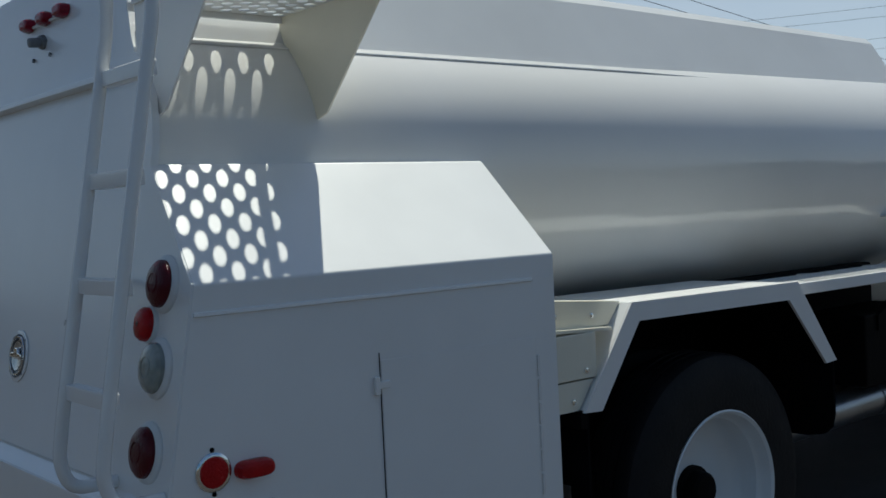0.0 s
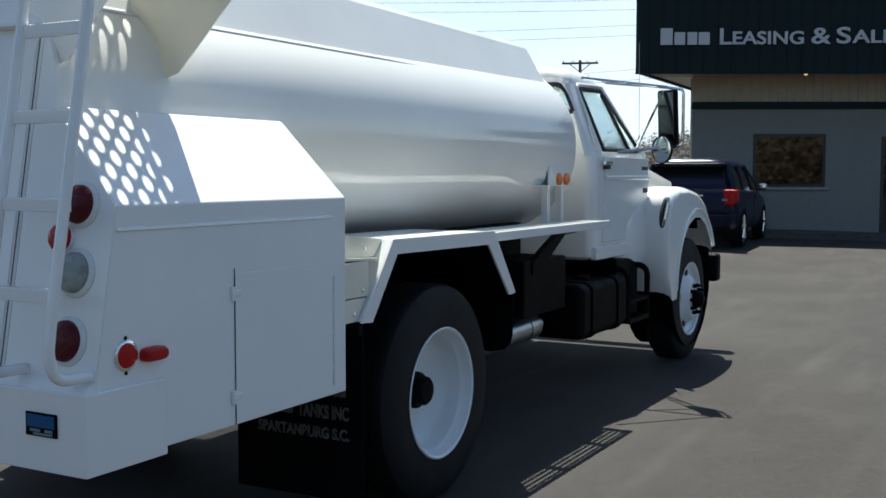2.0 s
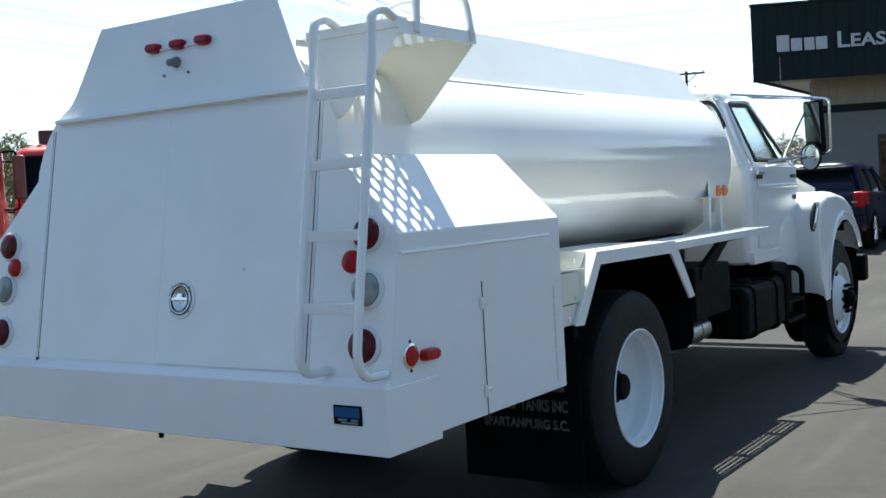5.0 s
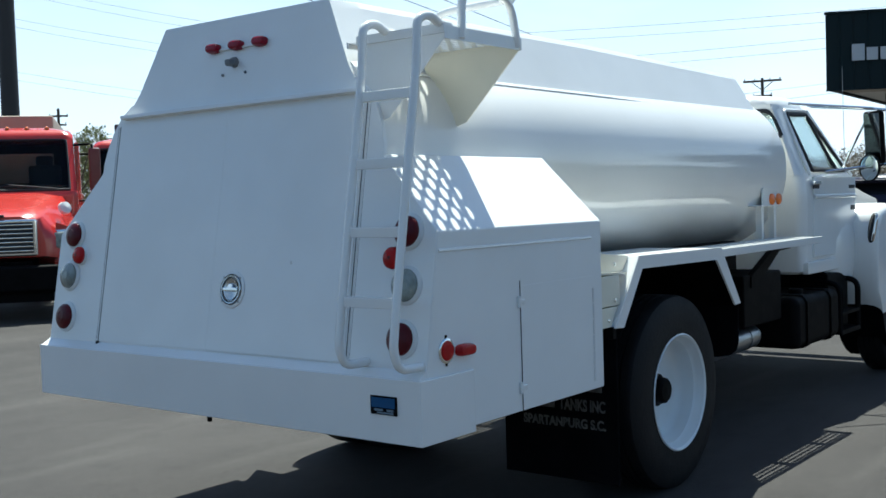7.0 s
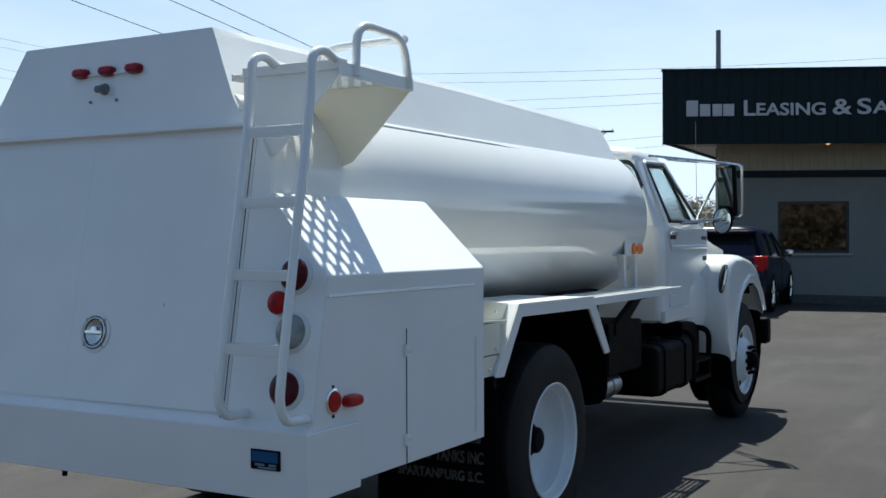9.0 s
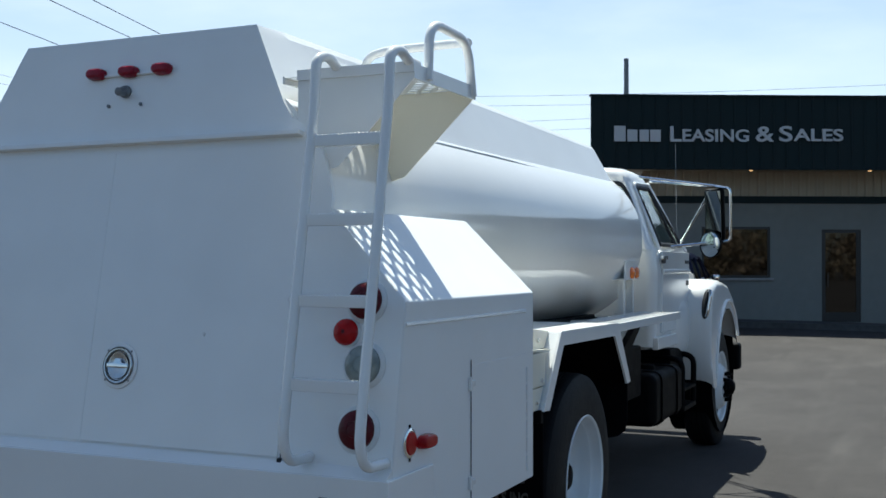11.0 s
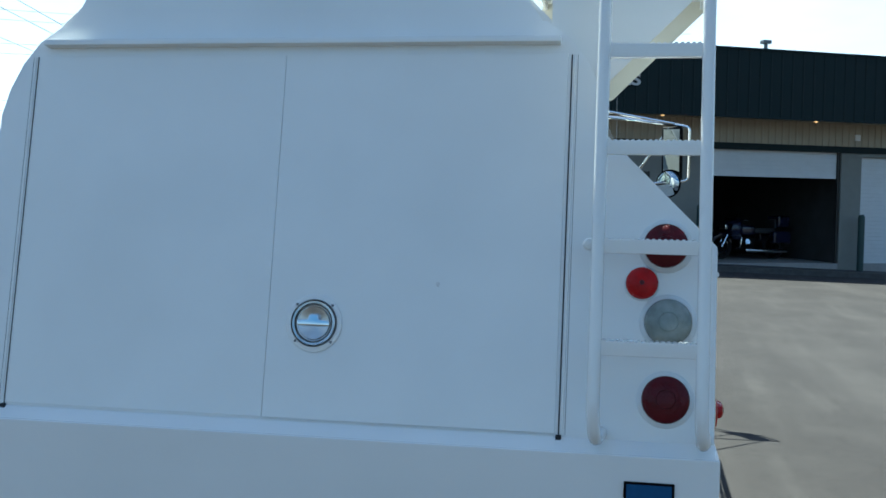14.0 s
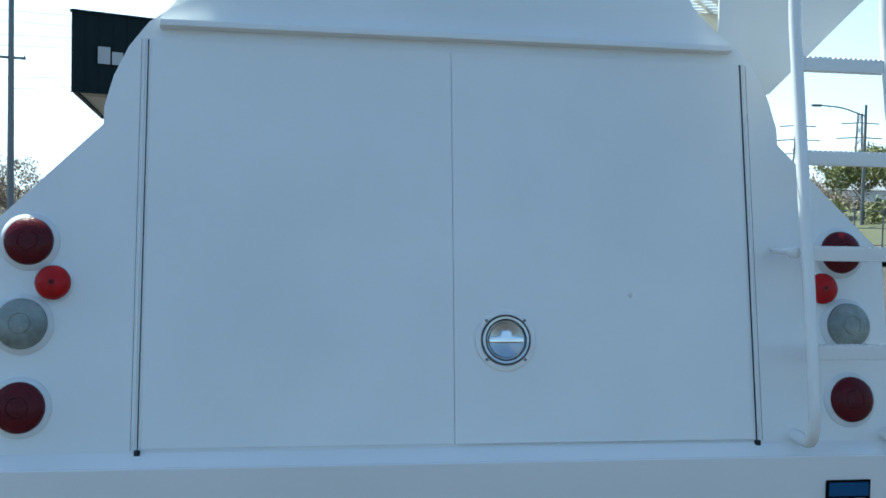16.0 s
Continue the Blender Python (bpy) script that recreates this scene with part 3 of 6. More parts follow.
# bumper wrapped round the tail
u = [(-1.2, 0.0), (1.2, 0.0), (1.2, 0.325), (1.1875, 0.325), (1.1875, 0.06), (-1.1875, 0.06), (-1.1875, 0.325), (-1.2, 0.325)]
bumper = part("rear_bumper", prism(u, "z", 0.68, 0.918, 0.006), WHITE, truck, "deep white wrap-round steel bumper", smooth=25)
part("bumper_shelf", prism([(0.004, 0.905), (0.004, 0.916), (0.052, 0.945), (0.062, 0.905)], "x", -1.188, 1.188), WHITE, bumper)
part("bumper_floor", box(-1.18, 1.18, 0.02, 0.3, 0.683, 0.69), WHITE_FLAT, bumper)
pl = part("maker_plate", box(0.964, 1.090, -0.006, 0.0, 0.784, 0.853, 0.002), BLACK, bumper, "small blue maker's plate")
part("plate_face", box(0.971, 1.083, -0.0085, -0.004, 0.811, 0.847), PLATEBLUE, pl)
bm = bmesh.new()
for x0, x1, z0, z1 in ((0.985, 1.025, 0.798, 0.806), (1.045, 1.075, 0.798, 0.806), (0.998, 1.075, 0.789, 0.795)):
    box(x0, x1, -0.0085, -0.004, z0, z1, bm=bm)
part("plate_bars", bm, BARGREY, pl)
part("drain_plug", lathe([(0.0, 0.012), (-0.04, 0.010), (-0.042, 0.0)], (-0.02, 0.06, 0.685), (0, 0, 1), 10), BLACK, truck)

# ladder with side rails that hook over the platform
def yl(z):
    return ry(z) - 0.150


ladder = part("ladder", box(0.872, 0.876, 0.1, 0.11, 1.0, 1.01), WHITE, truck, "white steel ladder")
for x in (0.885, 1.147):
    path = bend([(x + 0.016, ry(0.962), 0.962), (x + 0.006, yl(0.99) + 0.035, 0.962), (x, yl(1.03) + 0.004, 1.03), (x, yl(1.16), 1.16), (x, yl(2.05), 2.05)], 0.09, 8)
    path += bend([(x, yl(2.06), 2.06), (x, yl(2.13) - 0.002, 2.212), (x, 0.185, 2.232), (x, 0.243, 2.203), (x, 0.30, 2.203)], 0.05, 7)[1:]
    part("rail", tube(path, 0.0165, 14), WHITE, ladder)
for z in (1.946, 1.696, 1.447, 1.196):
    y = yl(z)
    rung = part("rung", box(0.888, 1.144, y - 0.004, y + 0.028, z - 0.019, z + 0.017, 0.003), WHITE, ladder)
    bm = bmesh.new()
    for k in range(17):
        x = 0.90 + 0.0145 * k
        prism([(x, z + 0.015), (x + 0.003, z + 0.0195), (x + 0.009, z + 0.0195), (x + 0.012, z + 0.015)], "y", y - 0.003, y + 0.027, bm=bm)
    part("tread", bm, WHITE, rung)
part("ladder_pin", lathe([(0.0, 0.008), (0.10, 0.008), (0.105, 0.016), (0.118, 0.0165), (0.124, 0.012), (0.126, 0.0)], (0.862, ry(1.449) - 0.01, 1.449), (0, -1, 0), 16), WHITE, ladder)

# platform: perforated floor between two gussets, with hoops
gus = [(0.66, 2.195), (1.166, 2.195), (1.166, 2.155), (0.889, 1.880), (0.826, 1.862), (0.77, 1.955), (0.66, 2.06)]
plat = part("platform", prism([(0.735, 2.195), (1.166, 2.195), (1.166, 2.155), (0.889, 1.880), (0.826, 1.862), (0.79, 1.93), (0.735, 2.0)], "y", 0.246, 0.252), WHITE_FLAT, truck, "small platform with a perforated floor")
part("gusset", prism(gus, "y", 0.735, 0.741), CREAM, plat)
bm = box(1.159, 1.166, 0.252, 0.735, 2.15, 2.198)
box(0.671, 0.677, 0.252, 0.735, 2.165, 2.19, bm=bm)
box(0.735, 1.168, 0.238, 0.246, 2.170, 2.205, bm=bm)
box(0.66, 1.168, 0.741, 0.750, 2.150, 2.198, bm=bm)
part("frame", bm, WHITE, plat)


def perforated(x0, y0, rows, columns, z, s=0.057, w=0.0425, r=0.0178, n=12):
    """A plate pierced by staggered round holes, every second column half a step aside."""
    bm = bmesh.new()
    def plain(ax, ay, bx, by):
        bm.faces.new([bm.verts.new((*p, z)) for p in ((ax, ay), (bx, ay), (bx, by), (ax, by))])
    for j in range(columns):
        ay, off = y0 + w * j, (j % 2) * s / 2
        if off:
            plain(x0, ay, x0 + off, ay + w)
        plain(x0 + off + s * rows, ay, x0 + s * (rows + 0.75), ay + w)
        for i in range(rows):
            ax = x0 + off + s * i
            cx, cy = ax + s / 2, ay + w / 2
            ang = [2 * math.pi * k / n for k in range(n)]
            inner = [bm.verts.new((cx + r * math.cos(a), cy + r * math.sin(a), z)) for a in ang]
            outer = []
            for a in ang:
                m = max(abs(math.cos(a)) / (s / 2), abs(math.sin(a)) / (w / 2))
                outer.append(bm.verts.new((cx + math.cos(a) / m, cy + math.sin(a) / m, z)))
            for k in range(n):
                q = (k + 1) % n
                bm.faces.new((inner[k], inner[q], outer[q], outer[k]))
            for a0, a1, c in ((1, 2, (ax + s, ay + w)), (4, 5, (ax, ay + w)), (7, 8, (ax, ay)), (10, 11, (ax + s, ay))):
                bm.faces.new((outer[a0], bm.verts.new((*c, z)), outer[a1]))
    xe, ye = x0 + s * (rows + 0.75), y0 + w * columns
    plain(xe, y0, 1.16, 0.7351)
    plain(x0, ye, xe, 0.7351)
    ext = bmesh.ops.extrude_face_region(bm, geom=bm.faces[:])
    for v in ext["geom"]:
        if isinstance(v, bmesh.types.BMVert):
            v.co.z -= 0.0025
    return bm


part("perforated_floor", perforated(0.6775, 0.2578, 7, 11, 2.186), WHITE_FLAT, plat, "white plate pierced by round holes", smooth=0)
part("hoop", tube(bend([(1.165, 0.350, 2.16), (1.165, 0.360, 2.355), (1.165, 0.68, 2.350), (1.165, 0.725, 2.16)], 0.09, 8), 0.0165, 12), WHITE, plat)
part("hoop", tube(bend([(0.655, 0.765, 2.10), (0.72, 0.760, 2.340), (0.80, 0.755, 2.356), (1.10, 0.745, 2.358), (1.163, 0.690, 2.345)], 0.05, 8), 0.0165, 12), WHITE, plat)

# fenders, decks, mud flaps
for sg in (1, -1):
    inner = [(2.807, 0.935), (2.545, 1.243), (1.668, 1.25), (1.43, 0.948)]
    fen = part("rear_fender", prism([(1.418, 0.953), (1.66, 1.264), (2.557, 1.257), (2.822, 0.937)] + inner[:3] + [(1.43, 0.953)], "x", sg * 0.74, sg * 1.192), WHITE_FLAT, truck, "angular white steel fender", smooth=20)
    rim = [(1.408, 0.95), (1.645, 1.268), (2.58, 1.26), (2.827, 0.937), (2.755, 0.932), (2.520, 1.196), (1.678, 1.205), (1.487, 0.945)]
    part("fender_rim", prism(rim, "x", sg * 1.188, sg * 1.2, 0.0015), WHITE, fen)
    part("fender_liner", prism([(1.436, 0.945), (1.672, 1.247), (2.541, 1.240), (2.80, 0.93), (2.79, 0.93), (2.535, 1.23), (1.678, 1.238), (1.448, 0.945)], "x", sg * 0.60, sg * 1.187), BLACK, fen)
    pan = part("splash_panel", prism([(1.322, 1.297), (1.66, 1.268), (1.60, 1.20), (1.50, 1.195), (1.475, 1.06), (1.40, 0.955), (1.322, 0.955)], "x", sg * 1.05, sg * 1.135), CREAM, fen, "yellowed panel behind the fender")
    part("ledge", prism([(1.322, 1.208), (1.575, 1.196), (1.575, 1.186), (1.322, 1.198)], "x", sg * 1.135, sg * 1.172), CREAM, fen)
    part("ledge_box", box(min(sg * 1.13, sg * 1.176), max(sg * 1.13, sg * 1.176), 1.322, 1.497, 1.050, 1.190, 0.004), CREAM, fen)
    part("lower_sheet", prism([(1.322, 1.0455), (1.480, 1.0455), (1.412, 0.955), (1.322, 0.955)], "x", sg * 1.13, sg * 1.174, 0.002), CREAM, fen)
    for x, y, z in ((1.135, 1.355, 1.245), (1.135, 1.52, 1.235), (1.176, 1.445, 1.075), (1.174, 1.385, 0.985)):
        part("bolt", lathe([(0, 0.010), (0.006, 0.009), (0.008, 0.0)], (sg * x, y, z), (sg, 0, 0), 6), STEEL, fen)
    # open walkway: slats on two cross bars
    deck = part("walkway", box(min(sg * 1.122, sg * 1.143), max(sg * 1.122, sg * 1.143), 2.57, 4.345, 1.198, 1.243, 0.003), WHITE, truck, "white walkway of lengthwise slats")
    for k in range(8):
        x = 1.100 - 0.032 * k
        part("slat", box(min(sg * (x - 0.007), sg * (x + 0.007)), max(sg * (x - 0.007), sg * (x + 0.007)), 2.57, 4.335, 1.225, 1.241), WHITE, deck)
    for y in (2.80, 3.38, 3.945, 4.31):
        part("cross_bar", box(min(sg * 0.70, sg * 1.122), max(sg * 0.70, sg * 1.122), y - 0.025, y + 0.025, 1.20, 1.224), WHITE, deck)
    part("rear_apron", box(min(sg * 0.75, sg * 1.122), max(sg * 0.75, sg * 1.122), 2.56, 2.79, 1.222, 1.240), WHITE, deck)
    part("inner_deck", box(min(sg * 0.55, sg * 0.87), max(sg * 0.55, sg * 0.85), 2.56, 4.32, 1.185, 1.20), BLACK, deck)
    part("bracket", prism([(2.60, 1.21), (2.75, 1.21), (2.75, 1.16), (2.80, 0.97), (2.76, 0.97)], "x", sg * 0.95, sg * 1.0), WHITE_FLAT, deck)
    part("brace", prism([(4.30, 1.198), (4.06, 1.198), (3.62, 1.02), (3.62, 0.95), (3.80, 1.0), (4.1, 1.158), (4.30, 1.165)], "x", sg * 0.90, sg * 0.94), BLACK, deck)
    flap = part("mud_flap", box(min(sg * 0.56, sg * 1.19), max(sg * 0.56, sg * 1.19), 1.425, 1.437, 0.22 if sg > 0 else 0.46, 0.955, 0.003), FLAP, truck, "black rubber mud flap with white lettering")
    part("flap_bar", box(min(sg * 0.5, sg * 1.19), max(sg * 0.5, sg * 1.19), 1.40, 1.43, 0.90, 0.955, 0.003), BLACK, flap)
    if sg > 0:
        text_mesh("TANKS INC", 0.075, pose(0.875, 1.4245, 0.552, 90, 0, 0), FLAPLETTER, flap, "lettering", 0.0015, 0.25, 0.0022)
        text_mesh("SPARTANBURG S.C.", 0.062, pose(0.672, 1.4245, 0.470, 90, 0, 0), FLAPLETTER, flap, "lettering", 0.0015, 0.455, 0.0022)
        bm = box(0.68, 0.85, 1.4215, 1.426, 0.555, 0.60)
        box(0.74, 1.11, 1.4215, 1.426, 0.645, 0.71, bm=bm)
        part("worn_mark", bm, FLAPLETTER, flap)

# marker lamps ahead of the tank
for sg in (1, -1):
    br = part("lamp_bracket", box(min(sg * 0.84, sg * 0.853), max(sg * 0.84, sg * 0.853), 4.05, 4.36, 1.462, 1.572, 0.003), WHITE, truck, "white plate carrying two amber lamps")
    part("plate_flange", box(min(sg * 0.79, sg * 0.863), max(sg * 0.79, sg * 0.863), 3.93, 4.36, 1.455, 1.463, 0.001), WHITE, br)
    part("plate_flange", box(min(sg * 0.79, sg * 0.861), max(sg * 0.79, sg * 0.861), 4.05, 4.36, 1.571, 1.579, 0.001), WHITE, br)
    for y in (4.195, 4.312):
        part("amber_lamp", lathe([(0.0, 0.039), (0.010, 0.038), (0.018, 0.027), (0.022, 0.0)], (sg * 0.853, y, 1.500), (sg, -0.1, 0), 20), AMBER, br, "round amber lamp")
    for y in (4.07, 4.29):
        part("leg", box(min(sg * 0.80, sg * 0.84), max(sg * 0.80, sg * 0.84), y - 0.02, y + 0.02, 1.205, 1.456), WHITE, br)

# chassis, tanks and boxes under the deck
part("chassis_rail", box(0.36, 0.44, 0.3, 7.0, 0.70, 0.95, 0.006), BLACK, truck)
part("chassis_rail", box(-0.44, -0.36, 0.3, 7.0, 0.70, 0.95, 0.006), BLACK, truck)
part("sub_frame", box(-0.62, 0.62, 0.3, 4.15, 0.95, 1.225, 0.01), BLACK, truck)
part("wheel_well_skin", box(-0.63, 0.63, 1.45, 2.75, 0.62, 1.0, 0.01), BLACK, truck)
part("axle", tube([(-0.9, 2.15, 0.54), (0.9, 2.15, 0.54)], 0.085, 16), BLACK, truck)
part("axle", tube([(-0.9, 6.58, 0.515), (0.9, 6.58, 0.515)], 0.06, 16), BLACK, truck)
part("battery_box", box(0.50, 0.93, 3.52, 4.15, 0.70, 1.03, 0.015), BLACK, truck, "black battery box")
ft = part("fuel_tank", box(0.47, 1.0, 4.25, 5.12, 0.475, 0.83, 0.06, 4), BLACK, truck, "black side fuel tank")
for y in (4.45, 4.93):
    part("strap", box(0.462, 1.010, y - 0.025, y + 0.025, 0.467, 0.838, 0.065, 4), BLACK, ft)
part("filler_cap", lathe([(0, 0.05), (0.03, 0.05), (0.035, 0.04), (0.035, 0)], (0.86, 4.6, 0.83), (0, 0, 1), 16), BLACK, ft)
stp = part("cab_step", box(0.62, 1.0, 5.16, 5.60, 0.475, 0.51, 0.006), BLACK, truck, "black cab step")
for y in (5.16, 5.58):
    part("step_side", tube(bend([(0.98, y, 0.49), (0.985, y, 0.86), (0.62, y, 0.88)], 0.08, 5), 0.022, 8), BLACK, stp)
part("step_skirt", box(0.60, 0.90, 5.15, 5.62, 0.50, 0.93, 0.02), BLACK, stp)
part("step_tread", box(0.64, 1.0, 5.17, 5.58, 0.62, 0.645, 0.005), BLACK, stp)
part("splash_plate", prism([(0.58, 0.95), (1.178, 0.95), (1.178, 0.72), (1.165, 0.67), (1.13, 0.64), (1.06, 0.625), (0.58, 0.62)], "y", 2.83, 2.842), FLAP, truck, "black rubber splash plate ahead of the wheel")
muf = part("muffler", tube([(0.74, 2.85, 0.56), (0.785, 3.92, 0.605)], 0.078, 28), MUFFLER, truck, "dull silver muffler")
part("muffler_end", lathe([(0, 0.080), (0.02, 0.080), (0.03, 0.07), (0.05, 0.04), (0.12, 0.036)], (0.785, 3.92, 0.605), (0.043, 1, 0.042), 24), MUFFLER, muf)
part("muffler_band", lathe([(0, 0.078), (0, 0.083), (0.03, 0.083), (0.03, 0.078)], (0.781, 3.81, 0.600), (0.043, 1, 0.042), 24), MUFFLER, muf)
part("air_tank", tube([(-0.7, 3.2, 0.6), (-0.7, 4.0, 0.6)], 0.13, 20), BLACK, truck)
part("left_fuel_tank", box(-0.965, -0.47, 4.22, 5.10, 0.40, 0.885, 0.06, 4), BLACK, truck)


# ---- wheels ----
def tyre_bm(x, sg, r=0.507, w=0.25):
    """A tyre whose outer side wall is at x."""
    p = [(-0.015, 0.292), (0.0, 0.30), (0.004, 0.36), (0.0, 0.42), (-0.012, 0.465), (-0.026, 0.488), (-0.034, r - 0.006), (-0.05, r)]
    for g in (0.085, 0.125, 0.165):
        p += [(-g + 0.005, r), (-g + 0.004, r - 0.012), (-g - 0.004, r - 0.012), (-g - 0.005, r)]
    p += [(-w + 0.05, r), (-w + 0.034, r - 0.006), (-w + 0.012, 0.465), (-w, 0.40), (-w + 0.01, 0.30)]
    return p


def wheel(name, x, y, sg, rear, zc):
    wh = part(name, lathe(tyre_bm(x, sg, 0.497), (x, y, zc), (sg, 0, 0), 72), RUBBER, truck, "black truck tyre on a white steel wheel")
    o, ax = (x, y, zc), (sg, 0, 0)
    if rear:
        prof = [(-0.01, 0.290), (0.004, 0.300), (0.008, 0.294), (0.0, 0.284), (-0.035, 0.278), (-0.05, 0.264), (-0.105, 0.258), (-0.13, 0.245), (-0.15, 0.215), (-0.152, 0.16), (-0.145, 0.10), (-0.145, 0.075)]
    else:
        prof = [(-0.02, 0.288), (0.004, 0.300), (0.006, 0.294), (-0.004, 0.283), (-0.03, 0.278), (-0.045, 0.262), (-0.05, 0.235), (-0.02, 0.20), (0.022, 0.165), (0.034, 0.145), (0.034, 0.06)]
    rim = part("rim", lathe(prof, o, ax, 60), RIM, wh, "white painted steel rim")
    d = -0.15 if rear else -0.018
    for k in range(0 if rear else 5):
        a = 2 * math.pi * k / 5 + 0.5
        rr = 0.185 if rear else 0.213
        part("hand_hole", lathe([(d - 0.0 if rear else -0.035, 0.03), (d + 0.006 if rear else -0.018, 0.03), (d + 0.006 if rear else -0.018, 0.0)], (x, y + rr * math.cos(a), zc + rr * math.sin(a)), ax, 14), GAP, rim)
    if rear:
        part("hub", lathe([(-0.16, 0.086), (-0.125, 0.084), (-0.12, 0.07), (-0.085, 0.066), (-0.075, 0.055), (-0.07, 0.0)], o, ax, 20), BLACK, rim, "black axle hub")
    else:
        part("hub", lathe([(0.03, 0.075), (0.07, 0.07), (0.10, 0.055), (0.115, 0.03), (0.115, 0.0)], o, ax, 20), BLACK, rim, "black hub")
    for k in range(0 if rear else 10):
        a = 2 * math.pi * k / 10
        base = -0.165 if rear else 0.032
        part("wheel_nut", lathe([(base, 0.017), (base + 0.03, 0.016), (base + 0.032, 0.009), (base + 0.055, 0.008), (base + 0.055, 0.0)], (x, y + 0.113 * math.cos(a), zc + 0.113 * math.sin(a)), ax, 6), BLACK, rim)
    return wh


for sg in (1, -1):
    wheel("wheel", sg * 1.15, 2.15, sg, True, 0.54)
    part("inner_tyre", lathe(tyre_bm(0, sg, 0.497), (sg * 0.84, 2.15, 0.54), (sg, 0, 0), 48), RUBBER, truck)
    wheel("wheel", sg * 1.015, 6.60, sg, False, 0.515)

# ---- cab ----
def plan_ring(z, w, y0, y1, r, n=6):
    pts = []
    for cx, cy, a0 in ((w - r, y1 - r, 0), (-w + r, y1 - r, 90), (-w + r, y0 + r, 180), (w - r, y0 + r, 270)):
        for k in range(n + 1):
            a = radians(a0 + 90 * k / n)
            pts.append((cx + r * math.cos(a), cy + r * math.sin(a), z))
    return pts


def cab_fit(ob):
    """Brings a cab part drawn in round numbers to its width, length and height."""
    for v in ob.data.vertices:
        x, y, z = v.co
        k = 0.89 - 0.09 * min(1.0, max(0.0, (z - 1.66) / 0.42))
        v.co = (x * k, 4.694 + (y - 4.285) * 0.958, 1.565 + (z - 1.55) * 1.05)


cab_from = set(truck.children_recursive)
part("cab_body", loft([plan_ring(0.965, 0.94, 4.34, 5.42, 0.05), plan_ring(0.985, 0.985, 4.32, 5.46, 0.06), plan_ring(1.07, 0.99, 4.315, 5.5, 0.07), plan_ring(1.20, 0.995, 4.31, 5.52, 0.08),
                       plan_ring(1.46, 1.005, 4.3, 5.55, 0.08), plan_ring(1.52, 1.0, 4.3, 5.56, 0.08), plan_ring(1.63, 0.985, 4.29, 5.55, 0.09), plan_ring(1.665, 0.965, 4.29, 5.52, 0.09), plan_ring(1.67, 0.9, 4.33, 5.4, 0.09)]), WHITE, truck, "white steel pickup-style cab", smooth=30)
part("roof", loft([plan_ring(2.075, 0.872, 4.285, 4.99, 0.10), plan_ring(2.12, 0.868, 4.28, 4.97, 0.12), plan_ring(2.165, 0.845, 4.29, 4.94, 0.14), plan_ring(2.20, 0.77, 4.34, 4.88, 0.16), plan_ring(2.222, 0.55, 4.40, 4.78, 0.16), plan_ring(2.23, 0.2, 4.5, 4.68, 0.08)]), WHITE, truck, smooth=60)
for sg in (1, -1):
    s = lambda x: sg * x
    part("rear_pillar", loft([[(s(0.968), 4.32, 1.64), (s(0.968), 4.47, 1.64), (s(0.93), 4.47, 1.64), (s(0.895), 4.34, 1.64), (s(0.895), 4.29, 1.64), (s(0.93), 4.285, 1.64)],
                              [(s(0.925), 4.31, 1.86), (s(0.922), 4.45, 1.86), (s(0.89), 4.45, 1.86), (s(0.875), 4.33, 1.86), (s(0.875), 4.285, 1.86), (s(0.90), 4.28, 1.86)],
                              [(s(0.872), 4.31, 2.10), (s(0.868), 4.44, 2.10), (s(0.84), 4.44, 2.10), (s(0.82), 4.33, 2.10), (s(0.82), 4.285, 2.10), (s(0.85), 4.28, 2.10)]]), WHITE, truck, smooth=50)
    part("windscreen_pillar", tube([(s(0.955), 5.46, 1.62), (s(0.90), 5.18, 1.9), (s(0.852), 4.94, 2.11)], 0.032, 10), WHITE, truck)
    dr = part("cab_door", prism([(4.49, 1.075), (5.44, 1.075), (5.47, 1.2), (5.47, 1.63), (4.50, 1.63), (4.50, 1.40), (4.49, 1.35)], "x", s(0.99), s(1.012), 0.006), WHITE, truck, "white cab door")
    part("belt_crease", prism([(s(1.0), 1.47), (s(1.026), 1.485), (s(1.026), 1.50), (s(1.0), 1.515)], "y", 4.5, 5.45), WHITE, dr)
    part("sill", box(min(s(0.96), s(1.015)), max(s(0.96), s(1.015)), 4.34, 5.44, 0.965, 1.05, 0.012), WHITE, dr)
    frame_path = bend([(s(0.985), 4.47, 1.64), (s(0.975), 4.465, 1.70), (s(0.875), 4.445, 2.095), (s(0.865), 4.95, 2.11), (s(0.955), 5.38, 1.70), (s(0.985), 5.44, 1.64)], 0.05, 4)
    part("window_frame", tube(frame_path, 0.017, 8), WHITE, dr)
    rub = bend([(s(0.99), 4.525, 1.678), (s(0.885), 4.49, 2.072), (s(0.878), 4.93, 2.082), (s(0.975), 5.345, 1.68), (s(0.99), 4.525, 1.678)], 0.03, 3)
    part("window_seal", tube(rub, 0.0155, 8), GAP, dr, "black rubber seal")
    part("vent_divider", tube([(s(0.985), 5.08, 1.675), (s(0.885), 4.92, 2.06)], 0.019, 8), GAP, dr)
    gl = part("side_glass", loft([[(s(0.978), 4.50, 1.67), (s(0.978), 5.36, 1.67), (s(0.87), 4.94, 2.085), (s(0.875), 4.47, 2.085)],
                                  [(s(0.974), 4.50, 1.67), (s(0.974), 5.36, 1.67), (s(0.866), 4.94, 2.085), (s(0.871), 4.47, 2.085)]]), GLASS, dr, "clear door glass")
    gl.visible_shadow = False
